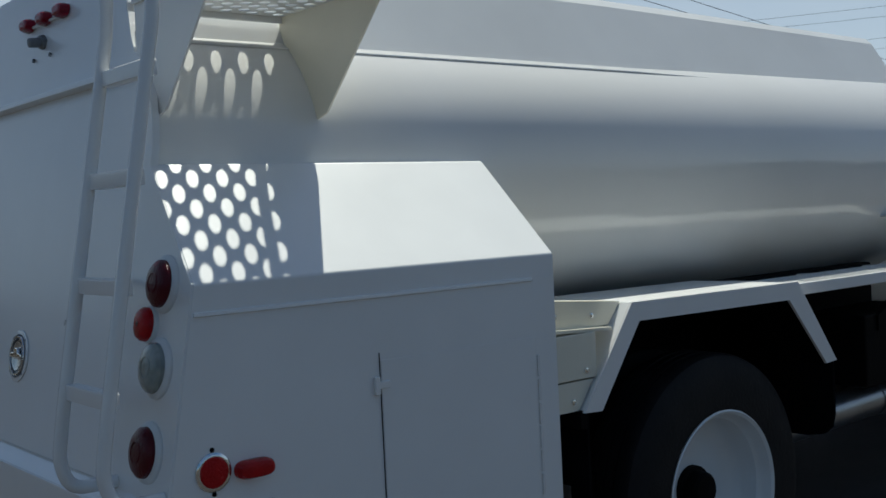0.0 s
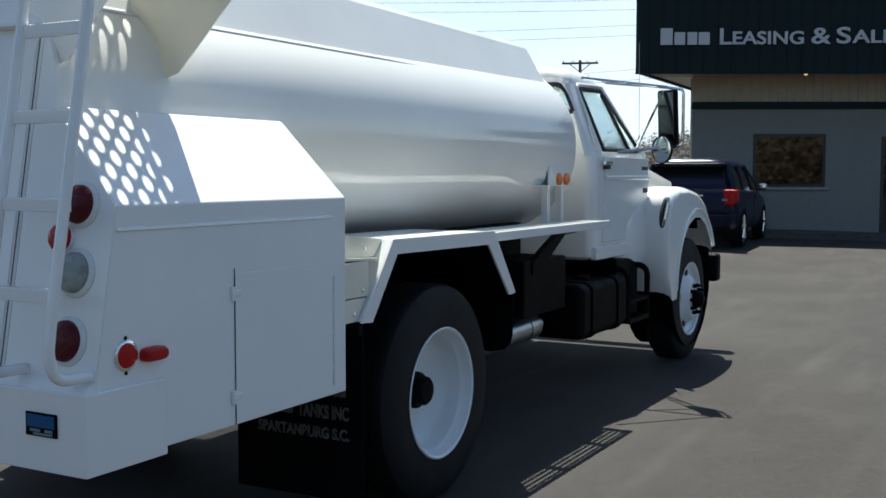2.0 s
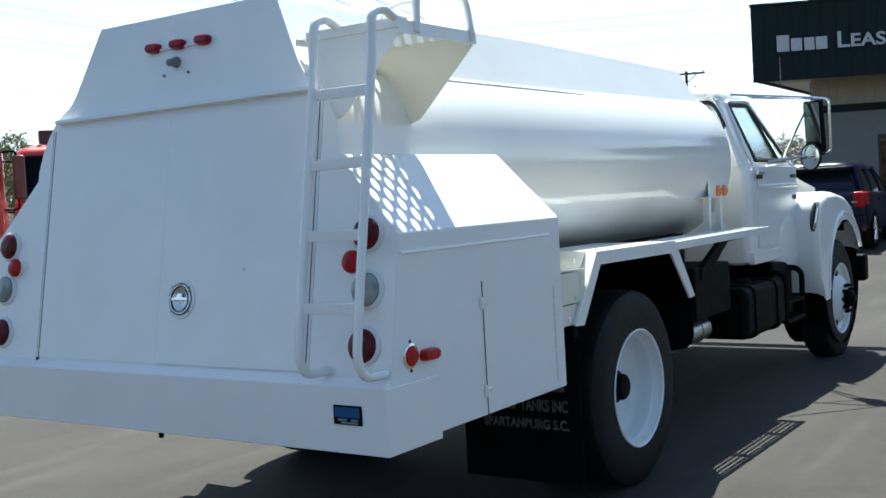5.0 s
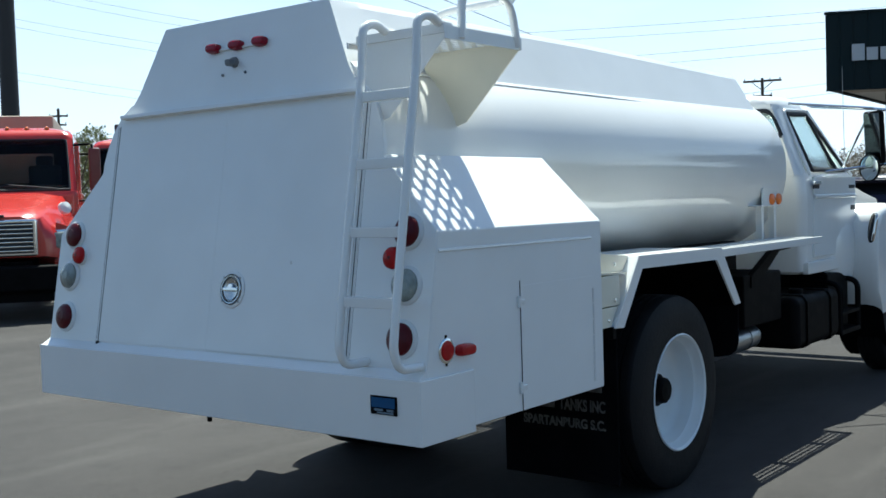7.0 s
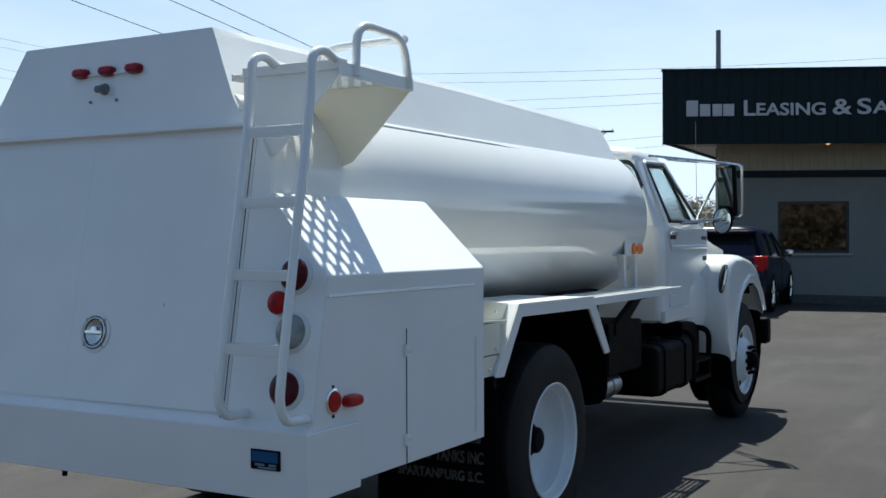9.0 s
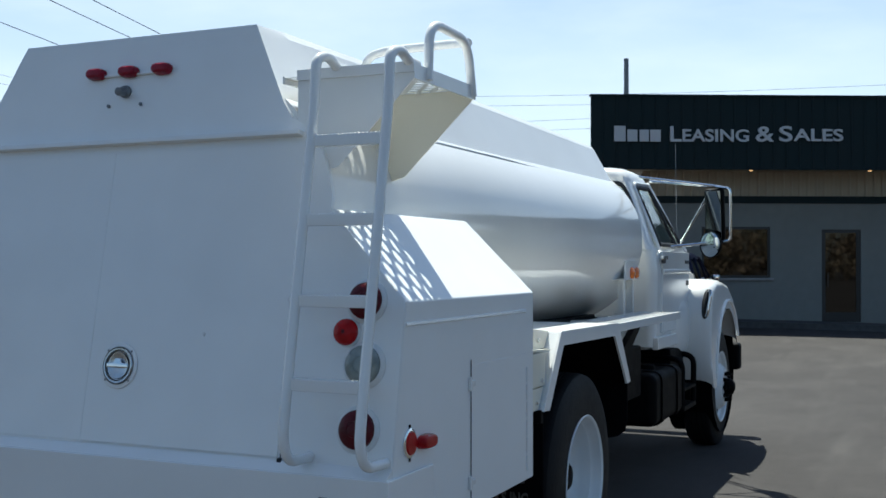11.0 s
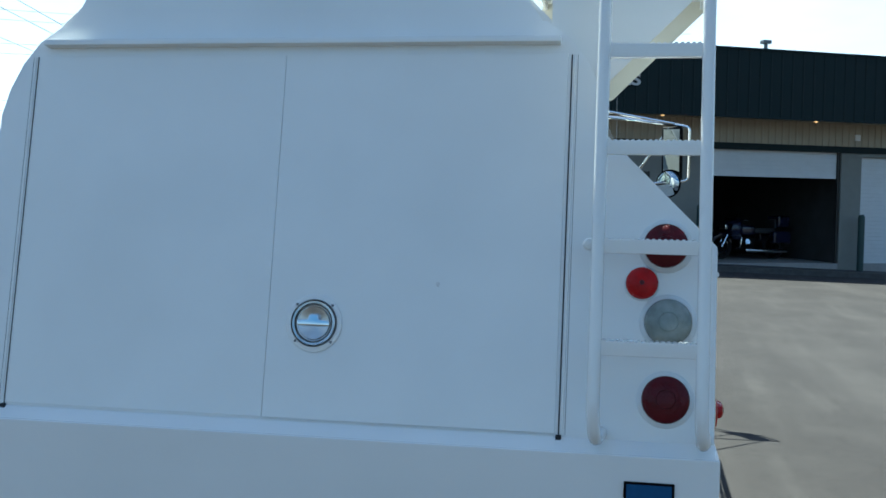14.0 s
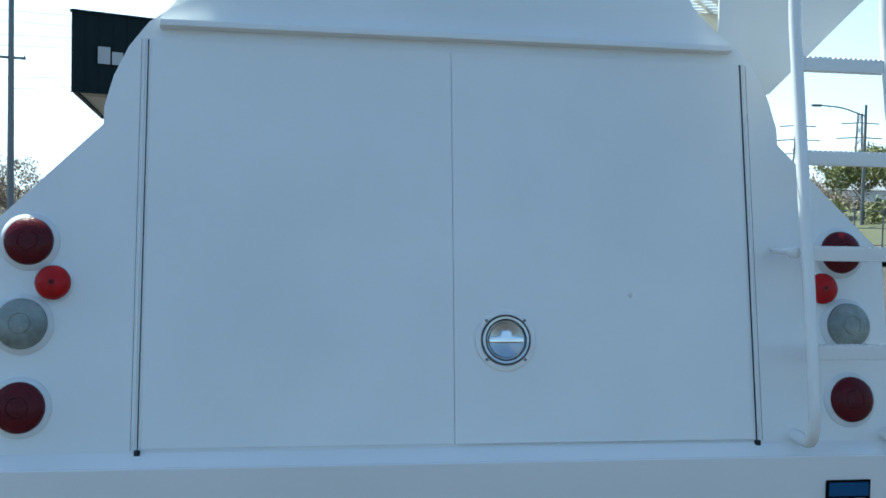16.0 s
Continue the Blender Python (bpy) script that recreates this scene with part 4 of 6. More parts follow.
    hd = part("door_handle", box(min(s(1.01), s(1.035)), max(s(1.01), s(1.035)), 4.45, 4.60, 1.575, 1.60, 0.006), CHROME, dr, "dark chrome handle")
    part("handle_recess", box(min(s(1.008), s(1.016)), max(s(1.008), s(1.016)), 4.47, 4.60, 1.548, 1.575, 0.003), GAP, dr)
    for y0, z0, z1 in ((5.30, 1.545, 1.57), (5.34, 1.385, 1.42)):
        part("badge", box(min(s(1.0), s(1.016)), max(s(1.0), s(1.016)), y0, 5.44, z0, z1), GAP, dr)
# rear wall round the rear window
bm = box(-0.90, 0.90, 4.285, 4.32, 1.64, 1.905)
box(-0.83, 0.83, 4.285, 4.32, 2.098, 2.135, bm=bm)
part("rear_wall", bm, WHITE, truck)
part("rear_seal", tube(bend([(0.89, 4.285, 1.915), (0.838, 4.285, 2.092), (-0.838, 4.285, 2.092), (-0.89, 4.285, 1.915), (0.89, 4.285, 1.915)], 0.08, 5), 0.016, 8), GAP, truck)
g = part("rear_glass", prism([(-0.868, 1.90), (0.868, 1.90), (0.83, 2.10), (-0.83, 2.10)], "y", 4.302, 4.307), GLASS, truck)
g.visible_shadow = False
g = part("windscreen", loft([[(-0.93, 5.50, 1.63), (0.93, 5.50, 1.63), (0.83, 4.95, 2.10), (-0.83, 4.95, 2.10)], [(-0.93, 5.506, 1.63), (0.93, 5.506, 1.63), (0.83, 4.956, 2.10), (-0.83, 4.956, 2.10)]]), GLASS, truck)
g.visible_shadow = False
part("seat", box(-0.85, 0.85, 4.32, 4.52, 1.3, 1.72, 0.05, 3), SEAT, truck)
part("dashboard", box(-0.85, 0.85, 5.2, 5.45, 1.5, 1.68, 0.04, 3), SEAT, truck)
part("steering_wheel", lathe([(0.02 * math.sin(a), 0.22 + 0.016 * math.cos(a)) for a in [2 * math.pi * k / 8 for k in range(9)]], (-0.45, 5.08, 1.66), (0, -0.55, 0.83), 28), SEAT, truck)
for x in (-0.45, -0.2, 0.0, 0.2, 0.45):
    part("roof_marker", lathe([(0, 0.032), (0.010, 0.030), (0.018, 0.016), (0.020, 0)], (x * 1.2, 4.72, 2.212), (0, 0, 1), 12), AMBER, truck)
for ob in truck.children_recursive:
    if ob not in cab_from:
        cab_fit(ob)
for sg in (1, -1):
    for y, z, w in ((5.80, 1.582, 0.03), (5.815, 1.472, 0.025)):
        part("badge", box(min(sg * 0.85, sg * 0.900), max(sg * 0.85, sg * 0.900), y - w, y + w, z - 0.014, z + 0.014, 0.002), BARGREY, truck, "small grey badge")
part("aerial", tube([(0.775, 5.98, 1.50), (0.758, 5.996, 2.54)], 0.0024, 6), GREYPOLE, truck)

# bonnet and front wings
def bonnet_ring(y, w, z):
    return [(w, y, 0.95), (w + 0.01, y, z - 0.22), (w - 0.02, y, z - 0.08), (w - 0.14, y, z - 0.015), (w * 0.4, y, z), (-w * 0.4, y, z), (-w + 0.14, y, z - 0.015), (-w + 0.02, y, z - 0.08), (-w - 0.01, y, z - 0.22), (-w, y, 0.95)]


part("bonnet", loft([bonnet_ring(5.82, 0.84, 1.685), bonnet_ring(6.1, 0.81, 1.66), bonnet_ring(6.6, 0.75, 1.60), bonnet_ring(7.12, 0.70, 1.54), bonnet_ring(7.2, 0.67, 1.50)]), WHITE, truck, smooth=50)
for sg in (1, -1):
    def arch(y_in, r, n=14):
        return [(6.36 + r * math.cos(radians(a)), 0.60 + r * math.sin(radians(a))) for a in [y_in + (200 - 2 * y_in + 0) * k / n for k in range(n + 1)]]
    outer = [(5.69, 0.655), (5.62, 0.80), (5.585, 1.10), (5.62, 1.30), (5.72, 1.395), (5.88, 1.435), (6.15, 1.435), (6.42, 1.40), (6.64, 1.315), (6.78, 1.17), (6.83, 0.94)]
    hole = [(6.36 + 0.545 * math.cos(radians(a)), 0.66 + 0.60 * math.sin(radians(a))) for a in (28, 45, 62, 80, 98, 116, 134, 152, 170, 180)]
    def skew(pts, x, dz=0.0, dy=0.0):
        return [(x, p[0] + dy, p[1] + dz) for p in pts]
    line = outer + hole
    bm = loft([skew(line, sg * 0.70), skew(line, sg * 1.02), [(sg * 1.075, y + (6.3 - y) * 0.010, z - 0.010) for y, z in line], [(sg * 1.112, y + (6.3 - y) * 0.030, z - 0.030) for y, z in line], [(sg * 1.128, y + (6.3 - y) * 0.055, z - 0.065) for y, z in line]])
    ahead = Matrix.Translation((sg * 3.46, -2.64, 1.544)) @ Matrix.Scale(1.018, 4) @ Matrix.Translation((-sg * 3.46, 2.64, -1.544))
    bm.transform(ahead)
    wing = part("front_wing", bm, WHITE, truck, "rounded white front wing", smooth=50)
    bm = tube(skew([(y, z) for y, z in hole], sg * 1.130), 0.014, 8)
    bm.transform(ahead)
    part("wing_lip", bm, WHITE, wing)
    part("wheel_arch_liner", lathe([(0.0, 0.54), (-0.38, 0.54)], (sg * 1.04, 6.55, 0.68), (sg, 0, 0), 24), BLACK, wing)
    def on_wing(u, d, z):
        return (sg * (1.050 + 0.80 * u + 0.60 * d), 5.758 + 0.60 * u - 0.80 * d, z)
    ring = [2 * math.pi * k / 20 for k in range(20)]
    la = part("bonnet_latch", loft([[on_wing(0.026 * math.cos(a) * r + 0.02 * math.sin(a), d, 1.245 + 0.115 * r * math.sin(a)) for a in ring] for d, r in ((-0.03, 1.0), (0.016, 1.0), (0.022, 0.86))]), GAP, wing, "black rubber bonnet latch with a chrome pull")
    part("latch_pull", tube(bend([on_wing(-0.012, 0.02, 1.15), on_wing(-0.008, 0.036, 1.19), on_wing(0.016, 0.036, 1.32), on_wing(0.020, 0.018, 1.352)], 0.02, 4), 0.013, 10), CHROME, la)
for sg in (1, -1):
    flare = []
    for k in range(9):
        a = math.pi * k / 8 - math.pi / 2
        flare.append([(sg * (0.84 + 0.085 * math.cos(a) * math.cos(b)), 5.62 + 0.42 * math.sin(b), 1.08 + 0.29 * math.sin(a) * math.cos(b)) for b in [math.pi * (j / 10 - 0.5) for j in range(11)]])
    part("wing_flare", loft(flare, cap=False, closed=False), WHITE, truck, "rounded flare from the cab to the wing", smooth=80)
part("front_bumper", box(-1.07, 1.07, 7.22, 7.36, 0.60, 0.84, 0.03, 3), BLACK, truck)
part("grille", box(-0.62, 0.62, 7.19, 7.23, 1.0, 1.42, 0.02), BLACK, truck)

# door mirrors on tube arms
for sg in (1, -1):
    s = lambda x: sg * x
    top_in, low_in = (s(0.70), 5.35, 2.19), (s(0.89), 5.62, 1.70)
    mr = part("mirror_arm", tube(bend([top_in, (s(1.20), 5.34, 2.135), (s(1.302), 5.344, 2.117), (s(1.302), 5.35, 1.735), (s(1.20), 5.35, 1.715), low_in], 0.03, 4), 0.0115, 10), CHROME, truck, "door mirror on chrome tube arms")
    part("mirror_arm_upper", tube([(s(0.735), 4.85, 2.185), (s(1.19), 5.33, 2.14)], 0.009, 8), CHROME, mr)
    part("mirror_brace", tube([(s(0.885), 5.58, 1.72), (s(1.16), 5.35, 2.11)], 0.009, 8), CHROME, mr)
    part("mirror_arm_lower", tube([(s(0.905), 5.12, 1.685), (s(1.17), 5.35, 1.72)], 0.009, 8), CHROME, mr)
    A = Matrix.Translation((s(1.180), 5.355, 1.925)) @ Matrix.Rotation(radians(-sg * 14), 4, "Z") @ Matrix.Rotation(radians(4), 4, "X")
    bm = box(-0.076, 0.076, -0.004, 0.05, -0.195, 0.195, 0.022, 3)
    bm.transform(A)
    part("mirror_shell", bm, BLACK, mr)
    bm = box(-0.060, 0.060, -0.010, -0.003, -0.178, 0.178, 0.002)
    bm.transform(A)
    part("mirror_face", bm, MIRROR, mr)
    cv = part("round_mirror", lathe([(0.04, 0.05), (0.016, 0.098), (0.0, 0.102), (-0.006, 0.099), (-0.004, 0.092)], (s(1.16), 5.325, 1.704), (s(0.6), 1, 0), 32), BLACK, mr, "small convex round mirror")
    part("convex_face", lathe([(-0.003, 0.093), (-0.014, 0.070), (-0.022, 0.04), (-0.026, 0.02), (-0.027, 0.0)], (s(1.16), 5.325, 1.704), (s(0.6), 1, 0), 32), CONVEX, cv)

# ---- sales and workshop building ----
BUILD = Matrix(((WALL_U.x, WALL_N.x, 0, WALL_O.x), (WALL_U.y, WALL_N.y, 0, WALL_O.y), (0, 0, 1, 0), (0, 0, 0, 1)))
hall = thing("commercial_building", "long grey workshop building with a dark green metal fascia", "building", BUILD)
FN = -1.2                                             # fascia stands this far before the wall
D = 13.0
walls = ((-4.75, -3.35, -1.0, 3.0), (-3.35, -1.70, -1.0, 1.22), (-3.35, -1.70, 2.44, 3.0), (-1.70, -0.46, -1.0, 3.0), (-0.46, 0.49, 2.38, 3.0),
         (-0.46, 0.49, -1.0, 0.17), (0.49, 1.93, -1.0, 3.0), (6.0, 6.62, -1.0, 3.0), (6.62, 11.2, 2.9, 3.0), (11.2, 12.9, -1.0, 3.0))
for a, b, z0, z1 in walls:
    part("wall", box(a, b, 0.0, 0.22, z0, z1), GREYWALL, hall)
part("end_wall", prism([(-4.75, 0.22), (-4.53, 0.22), (1.6, D), (1.38, D)], "z", -1.0, 3.72), GREYWALL, hall)
part("end_wall", box(12.68, 12.9, 0.22, D, -1.0, 3.72), GREYWALL, hall)
part("back_wall", box(1.38, 12.9, D, D + 0.2, -1.0, 5.0), GREYWALL, hall)
# partitions and ceiling coloured near-black, so the open bay reads as unlit
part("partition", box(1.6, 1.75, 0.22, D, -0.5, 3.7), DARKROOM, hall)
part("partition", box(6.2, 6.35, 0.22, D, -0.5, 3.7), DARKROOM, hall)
part("workshop_floor", prism([(-4.5, 0.01), (12.7, 0.01), (12.7, D), (1.7, D)], "z", -0.6, 0.09), CONCRETE, hall)
part("roof", prism([(-6.1, FN + 0.12), (13.6, FN + 0.12), (13.6, D + 0.3), (1.0, D + 0.3)], "z", 4.9, 5.0), GREENTIN, hall)
part("trim_band", box(-4.76, 12.91, -0.035, 0.0, 3.0, 3.17), GREENTIN, hall, "dark green trim band")
part("soffit", prism([(-6.1, FN + 0.06), (13.65, FN + 0.06), (13.65, 0.22), (-5.4, 0.22)], "z", 3.76, 3.80), BEIGETIN, hall)
part("side_soffit", prism([(-6.1, FN + 0.06), (-3.02, 6.4), (-1.70, 6.4), (-4.75, 0.22), (-5.4, 0.22)], "z", 3.77, 3.80), PALESOFFIT, hall, "pale soffit along the end of the building")
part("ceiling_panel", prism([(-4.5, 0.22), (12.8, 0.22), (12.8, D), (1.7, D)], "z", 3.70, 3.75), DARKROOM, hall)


def ribbed(a, b, n, z0, z1, pitch, depth, width):
    """Sheet metal with raised ribs, facing the yard."""
    pts, s = [], a
    while s < b - 1e-6:
        pts += [(s, n), (s + pitch - width, n), (s + pitch - width * 0.75, n - depth), (s + pitch - width * 0.25, n - depth)]
        s += pitch
    pts.append((b, n))
    bm = bmesh.new()
    lo, hi = [bm.verts.new((p[0], p[1], z0)) for p in pts], [bm.verts.new((p[0], p[1], z1)) for p in pts]
    lo2, hi2 = bm.verts.new((a, n + 0.05, z0)), bm.verts.new((b, n + 0.05, z0))
    lo3, hi3 = bm.verts.new((a, n + 0.05, z1)), bm.verts.new((b, n + 0.05, z1))
    for i in range(len(pts) - 1):
        bm.faces.new((lo[i], lo[i + 1], hi[i + 1], hi[i]))
    bm.faces.new((hi2, lo2, lo3, hi3))
    bm.faces.new((lo2, lo[0], hi[0], lo3))
    bm.faces.new((lo[-1], hi2, hi3, hi[-1]))
    bm.faces.new([lo2] + lo[::-1][::-1] + [hi2])
    bm.faces.new([hi3] + hi[::-1] + [lo3])
    return bm


part("siding", ribbed(-4.76, 12.9, -0.02, 3.17, 3.76, 0.20, 0.022, 0.07), BEIGETIN, hall, "beige ribbed metal siding", smooth=0)
part("fascia", ribbed(-6.2, 13.7, FN, 3.72, 5.36, 0.30, 0.016, 0.05), GREENTIN, hall, "dark green ribbed fascia", smooth=0)
part("fascia_end", prism([(-6.2, FN + 0.05), (-6.1, FN + 0.05), (-3.0, 6.4), (-3.1, 6.4)], "z", 3.72, 5.36), GREENTIN, hall)
part("fascia_end", box(13.65, 13.7, FN + 0.05, 2.0, 3.72, 5.36), GREENTIN, hall)
part("fascia_cap", box(-6.22, 13.72, FN - 0.04, FN + 0.12, 5.355, 5.40), GREENTIN, hall)
part("fascia_drip", box(-6.21, 13.71, FN - 0.035, FN + 0.07, 3.70, 3.725), GREENTIN, hall)
for s in (-2.49, 0.27, 4.49, 9.76):
    so = part("soffit_lamp", lathe([(0, 0.05), (-0.05, 0.042), (-0.062, 0.0)], (s, FN + 0.16, 3.735), (0, 0, 1), 14), LAMPGLOW, hall, "small glowing amber soffit lamp")
part("vent_box", box(6.34, 6.50, -0.09, -0.04, 3.33, 3.49, 0.01), PAINTW, hall)
# letters of the sign: a plain-shape name, then words
sg_m = lambda s, z: pose(s, FN - 0.03, z, 90, 0, 0)
for s0, w, h in ((-5.68, 0.26, 0.355), (-5.38, 0.23, 0.27), (-5.10, 0.21, 0.27), (-4.86, 0.24, 0.27)):
    part("name_block", box(s0, s0 + w, FN - 0.06, FN - 0.03, 4.325, 4.325 + h, 0.004), LETTER, hall, "plain pale block")
for word, s0, w, size, z in (("L", -4.40, 0.26, 0.49, 4.335), ("EASING", -4.12, 1.52, 0.385, 4.34), ("&", -2.44, 0.42, 0.49, 4.345), ("S", -1.90, 0.30, 0.49, 4.35), ("ALES", -1.57, 1.14, 0.385, 4.36)):
    text_mesh(word, size, sg_m(s0, z), LETTER, hall, "sign_letters", 0.02, w, 0.007)
part("roof_vent", tube([(3.95, 0.5, 5.0), (3.95, 0.5, 5.80)], 0.05, 10), GREYPOLE, hall)
part("roof_vent_cap", box(3.83, 4.07, 0.4, 0.6, 5.80, 5.90, 0.02), GREYPOLE, hall)

win = part("window", box(-3.35, -1.70, 0.02, 0.07, 1.22, 1.28), BRONZE, hall, "wide dark-tinted office window")
for a, b, z0, z1 in ((-3.35, -1.70, 2.38, 2.44), (-3.35, -3.29, 1.28, 2.38), (-1.76, -1.70, 1.28, 2.38)):
    part("window_frame", box(a, b, 0.02, 0.07, z0, z1), BRONZE, win)
for a, b in ((-3.29, -1.76),):
    part("pane", box(a, b, 0.04, 0.05, 1.28, 2.38), FILMGLASS, win, "pane with a mirror-like tinted film")
part("window_sill", box(-3.42, -1.63, -0.05, 0.0, 1.16, 1.22, 0.01), CONCRETE, win)
dr = part("entrance_door", box(-0.46, 0.49, 0.03, 0.08, 2.30, 2.38), BRONZE, hall, "glazed door in a dark frame")
for a, b, z0, z1 in ((-0.46, -0.36, 0.17, 2.30), (0.39, 0.49, 0.17, 2.30), (-0.36, 0.39, 0.17, 0.40)):
    part("door_frame", box(a, b, 0.03, 0.08, z0, z1), BRONZE, dr)
part("pane", box(-0.36, 0.39, 0.05, 0.06, 0.40, 2.30), FILMGLASS, dr)
part("door_handle", tube([(-0.32, -0.02, 1.0), (-0.32, -0.02, 1.35)], 0.015, 8), BRONZE, dr)


def roller(parent, a, b, z0, z1, name, words):
    d = part(name, box(a, b, 0.12, 0.15, z0, z1), DOORWHITE, parent, words)
    n = max(1, round((z1 - z0) / 0.105))
    h = (z1 - z0) / n
    for k in range(n):
        part("slat", prism([(0.12, z0 + h * k + 0.003), (0.110, z0 + h * k + 0.008), (0.110, z0 + h * (k + 1) - 0.008), (0.12, z0 + h * (k + 1) - 0.003)], "x", a + 0.01, b - 0.01), DOORWHITE, d)
    return d


roller(hall, 1.93, 6.0, 2.32, 3.06, "roller_door", "white roller door, mostly raised")
roller(hall, 6.64, 11.18, -0.02, 2.90, "roller_door", "white roller door, closed")
part("door_track", box(1.93, 2.0, 0.05, 0.12, 0.1, 3.0), BRONZE, hall)
part("door_track", box(5.93, 6.0, 0.05, 0.12, 0.0, 3.0), BRONZE, hall)
# pavement in front, following the fall of the yard
bm = loft([[(x.x, x.y, z) for x, z in ((WALL_O + WALL_U * s + WALL_N * n0, ground_z(*(WALL_O + WALL_U * s + WALL_N * n0).xy) + h) for n0, h in ((-1.15, -0.05), (-1.15, 0.14), (0.05, 0.15), (0.05, -0.05)))]
           for s in [-5.2 + 0.95 * k for k in range(20)]])
tagged(finish("pavement", bm, DARKKERB, smooth=20), "narrow raised concrete pavement along the building", "pavement", kind="structure")
for s in (1.72, 6.42):
    p = WALL_O + WALL_U * s - WALL_N * 0.35
    gz = ground_z(p.x, p.y) + 0.13
    b = finish("bollard", lathe([(0, 0.085), (1.42, 0.085), (1.47, 0.07), (1.50, 0.03), (1.50, 0.0)], (0, 0, 0), (0, 0, 1), 20), material("bollard_green", (0.02, 0.05, 0.048), 0.5, vary=0.1))
    b.matrix_world = pose(p.x, p.y, gz)
    tagged(b, "dark green steel bollard beside a roller door", "bollard", "bollards")


# ---- motorcycle in the workshop ----
def motorcycle(m):
    t = thing("motorcycle", "dark blue touring motorcycle parked inside the open workshop", "motorcycle", m)
    for x in (0.0, 1.68):
        w = part("wheel", lathe([(0.065 * math.sin(a), 0.30 + 0.055 * math.cos(a)) for a in [2 * math.pi * k / 10 for k in range(11)]], (x, 0, 0.335), (0, 1, 0), 32), RUBBER, t)
        part("rim", lathe([(-0.04, 0.25), (0.0, 0.235), (0.04, 0.25)], (x, 0, 0.335), (0, 1, 0), 28), DULLCHROME, w)
        part("disc", lathe([(-0.06, 0.15), (-0.055, 0.05)], (x, 0, 0.335), (0, 1, 0), 24), BLACK, w)
    part("front_mudguard", prism([(-0.30, 0.42), (-0.22, 0.62), (0, 0.72), (0.24, 0.64), (0.36, 0.42), (0.28, 0.46), (0.2, 0.58), (0, 0.66), (-0.2, 0.57), (-0.25, 0.44)], "y", -0.075, 0.075, 0.01), DARKBLUE, t)
    part("fairing", loft([[(x, y * w, z) for y in (1,)] + [(x, -y * w, z) for y in (1,)] + [(x + 0.3, -w * 0.9, z), (x + 0.3, w * 0.9, z)] for x, w, z in ((0.22, 0.30, 0.55), (0.10, 0.40, 0.80), (0.16, 0.38, 1.02), (0.32, 0.25, 1.12))]), DARKBLUE, t, smooth=60)
    part("windshield", loft([[(0.26, 0.28, 1.08), (0.26, -0.28, 1.08), (0.28, -0.28, 1.08), (0.28, 0.28, 1.08)], [(0.45, 0.22, 1.42), (0.45, -0.22, 1.42), (0.47, -0.22, 1.42), (0.47, 0.22, 1.42)]]), GLASS, t)
    part("engine", box(0.42, 0.95, -0.24, 0.24, 0.26, 0.60, 0.05), BLACK, t)
    for sy in (-1, 1):
        part("cylinder", tube([(0.62, sy * 0.22, 0.46), (0.62, sy * 0.40, 0.50)], 0.075, 14), STEEL, t)
    part("fork", tube([(0.0, -0.09, 0.335), (0.34, -0.10, 1.0)], 0.028, 8), CHROME, t)
    part("fork", tube([(0.0, 0.09, 0.335), (0.34, 0.10, 1.0)], 0.028, 8), CHROME, t)
    part("crash_bar", tube(bend([(0.36, -0.2, 0.3), (0.36, -0.44, 0.36), (0.40, -0.44, 0.62), (0.42, -0.2, 0.68)], 0.06), 0.016, 8), CHROME, t)
    part("backrest", box(1.62, 1.68, -0.16, 0.16, 0.86, 1.12, 0.03), SEAT, t)
    part("fuel_tank", box(0.55, 1.0, -0.2, 0.2, 0.66, 0.94, 0.08, 3), DARKBLUE, t)
    part("seat", box(0.98, 1.62, -0.2, 0.2, 0.72, 0.86, 0.05, 3), SEAT, t)
    part("pannier", box(1.40, 1.98, 0.22, 0.46, 0.45, 0.78, 0.06, 3), DARKBLUE, t)
    part("pannier", box(1.40, 1.98, -0.46, -0.22, 0.45, 0.78, 0.06, 3), DARKBLUE, t)
    part("top_box", box(1.66, 2.06, -0.27, 0.27, 0.90, 1.22, 0.06, 3), DARKBLUE, t)
    part("exhaust", tube([(0.6, -0.32, 0.26), (1.9, -0.34, 0.24)], 0.05, 12), CHROME, t)
    part("handlebar", tube(bend([(0.62, -0.42, 1.08), (0.46, -0.25, 1.08), (0.46, 0.25, 1.08), (0.62, 0.42, 1.08)], 0.08), 0.016, 8), CHROME, t)
    part("headlamp", box(0.05, 0.12, -0.16, 0.16, 0.82, 0.95, 0.02), CHROME, t)
    part("tail_lamp", box(1.98, 2.02, -0.15, 0.15, 0.62, 0.72, 0.01), REDBRIGHT, t)


motorcycle(BUILD @ pose(3.65, 2.0, 0.09, 0, 0, 2))


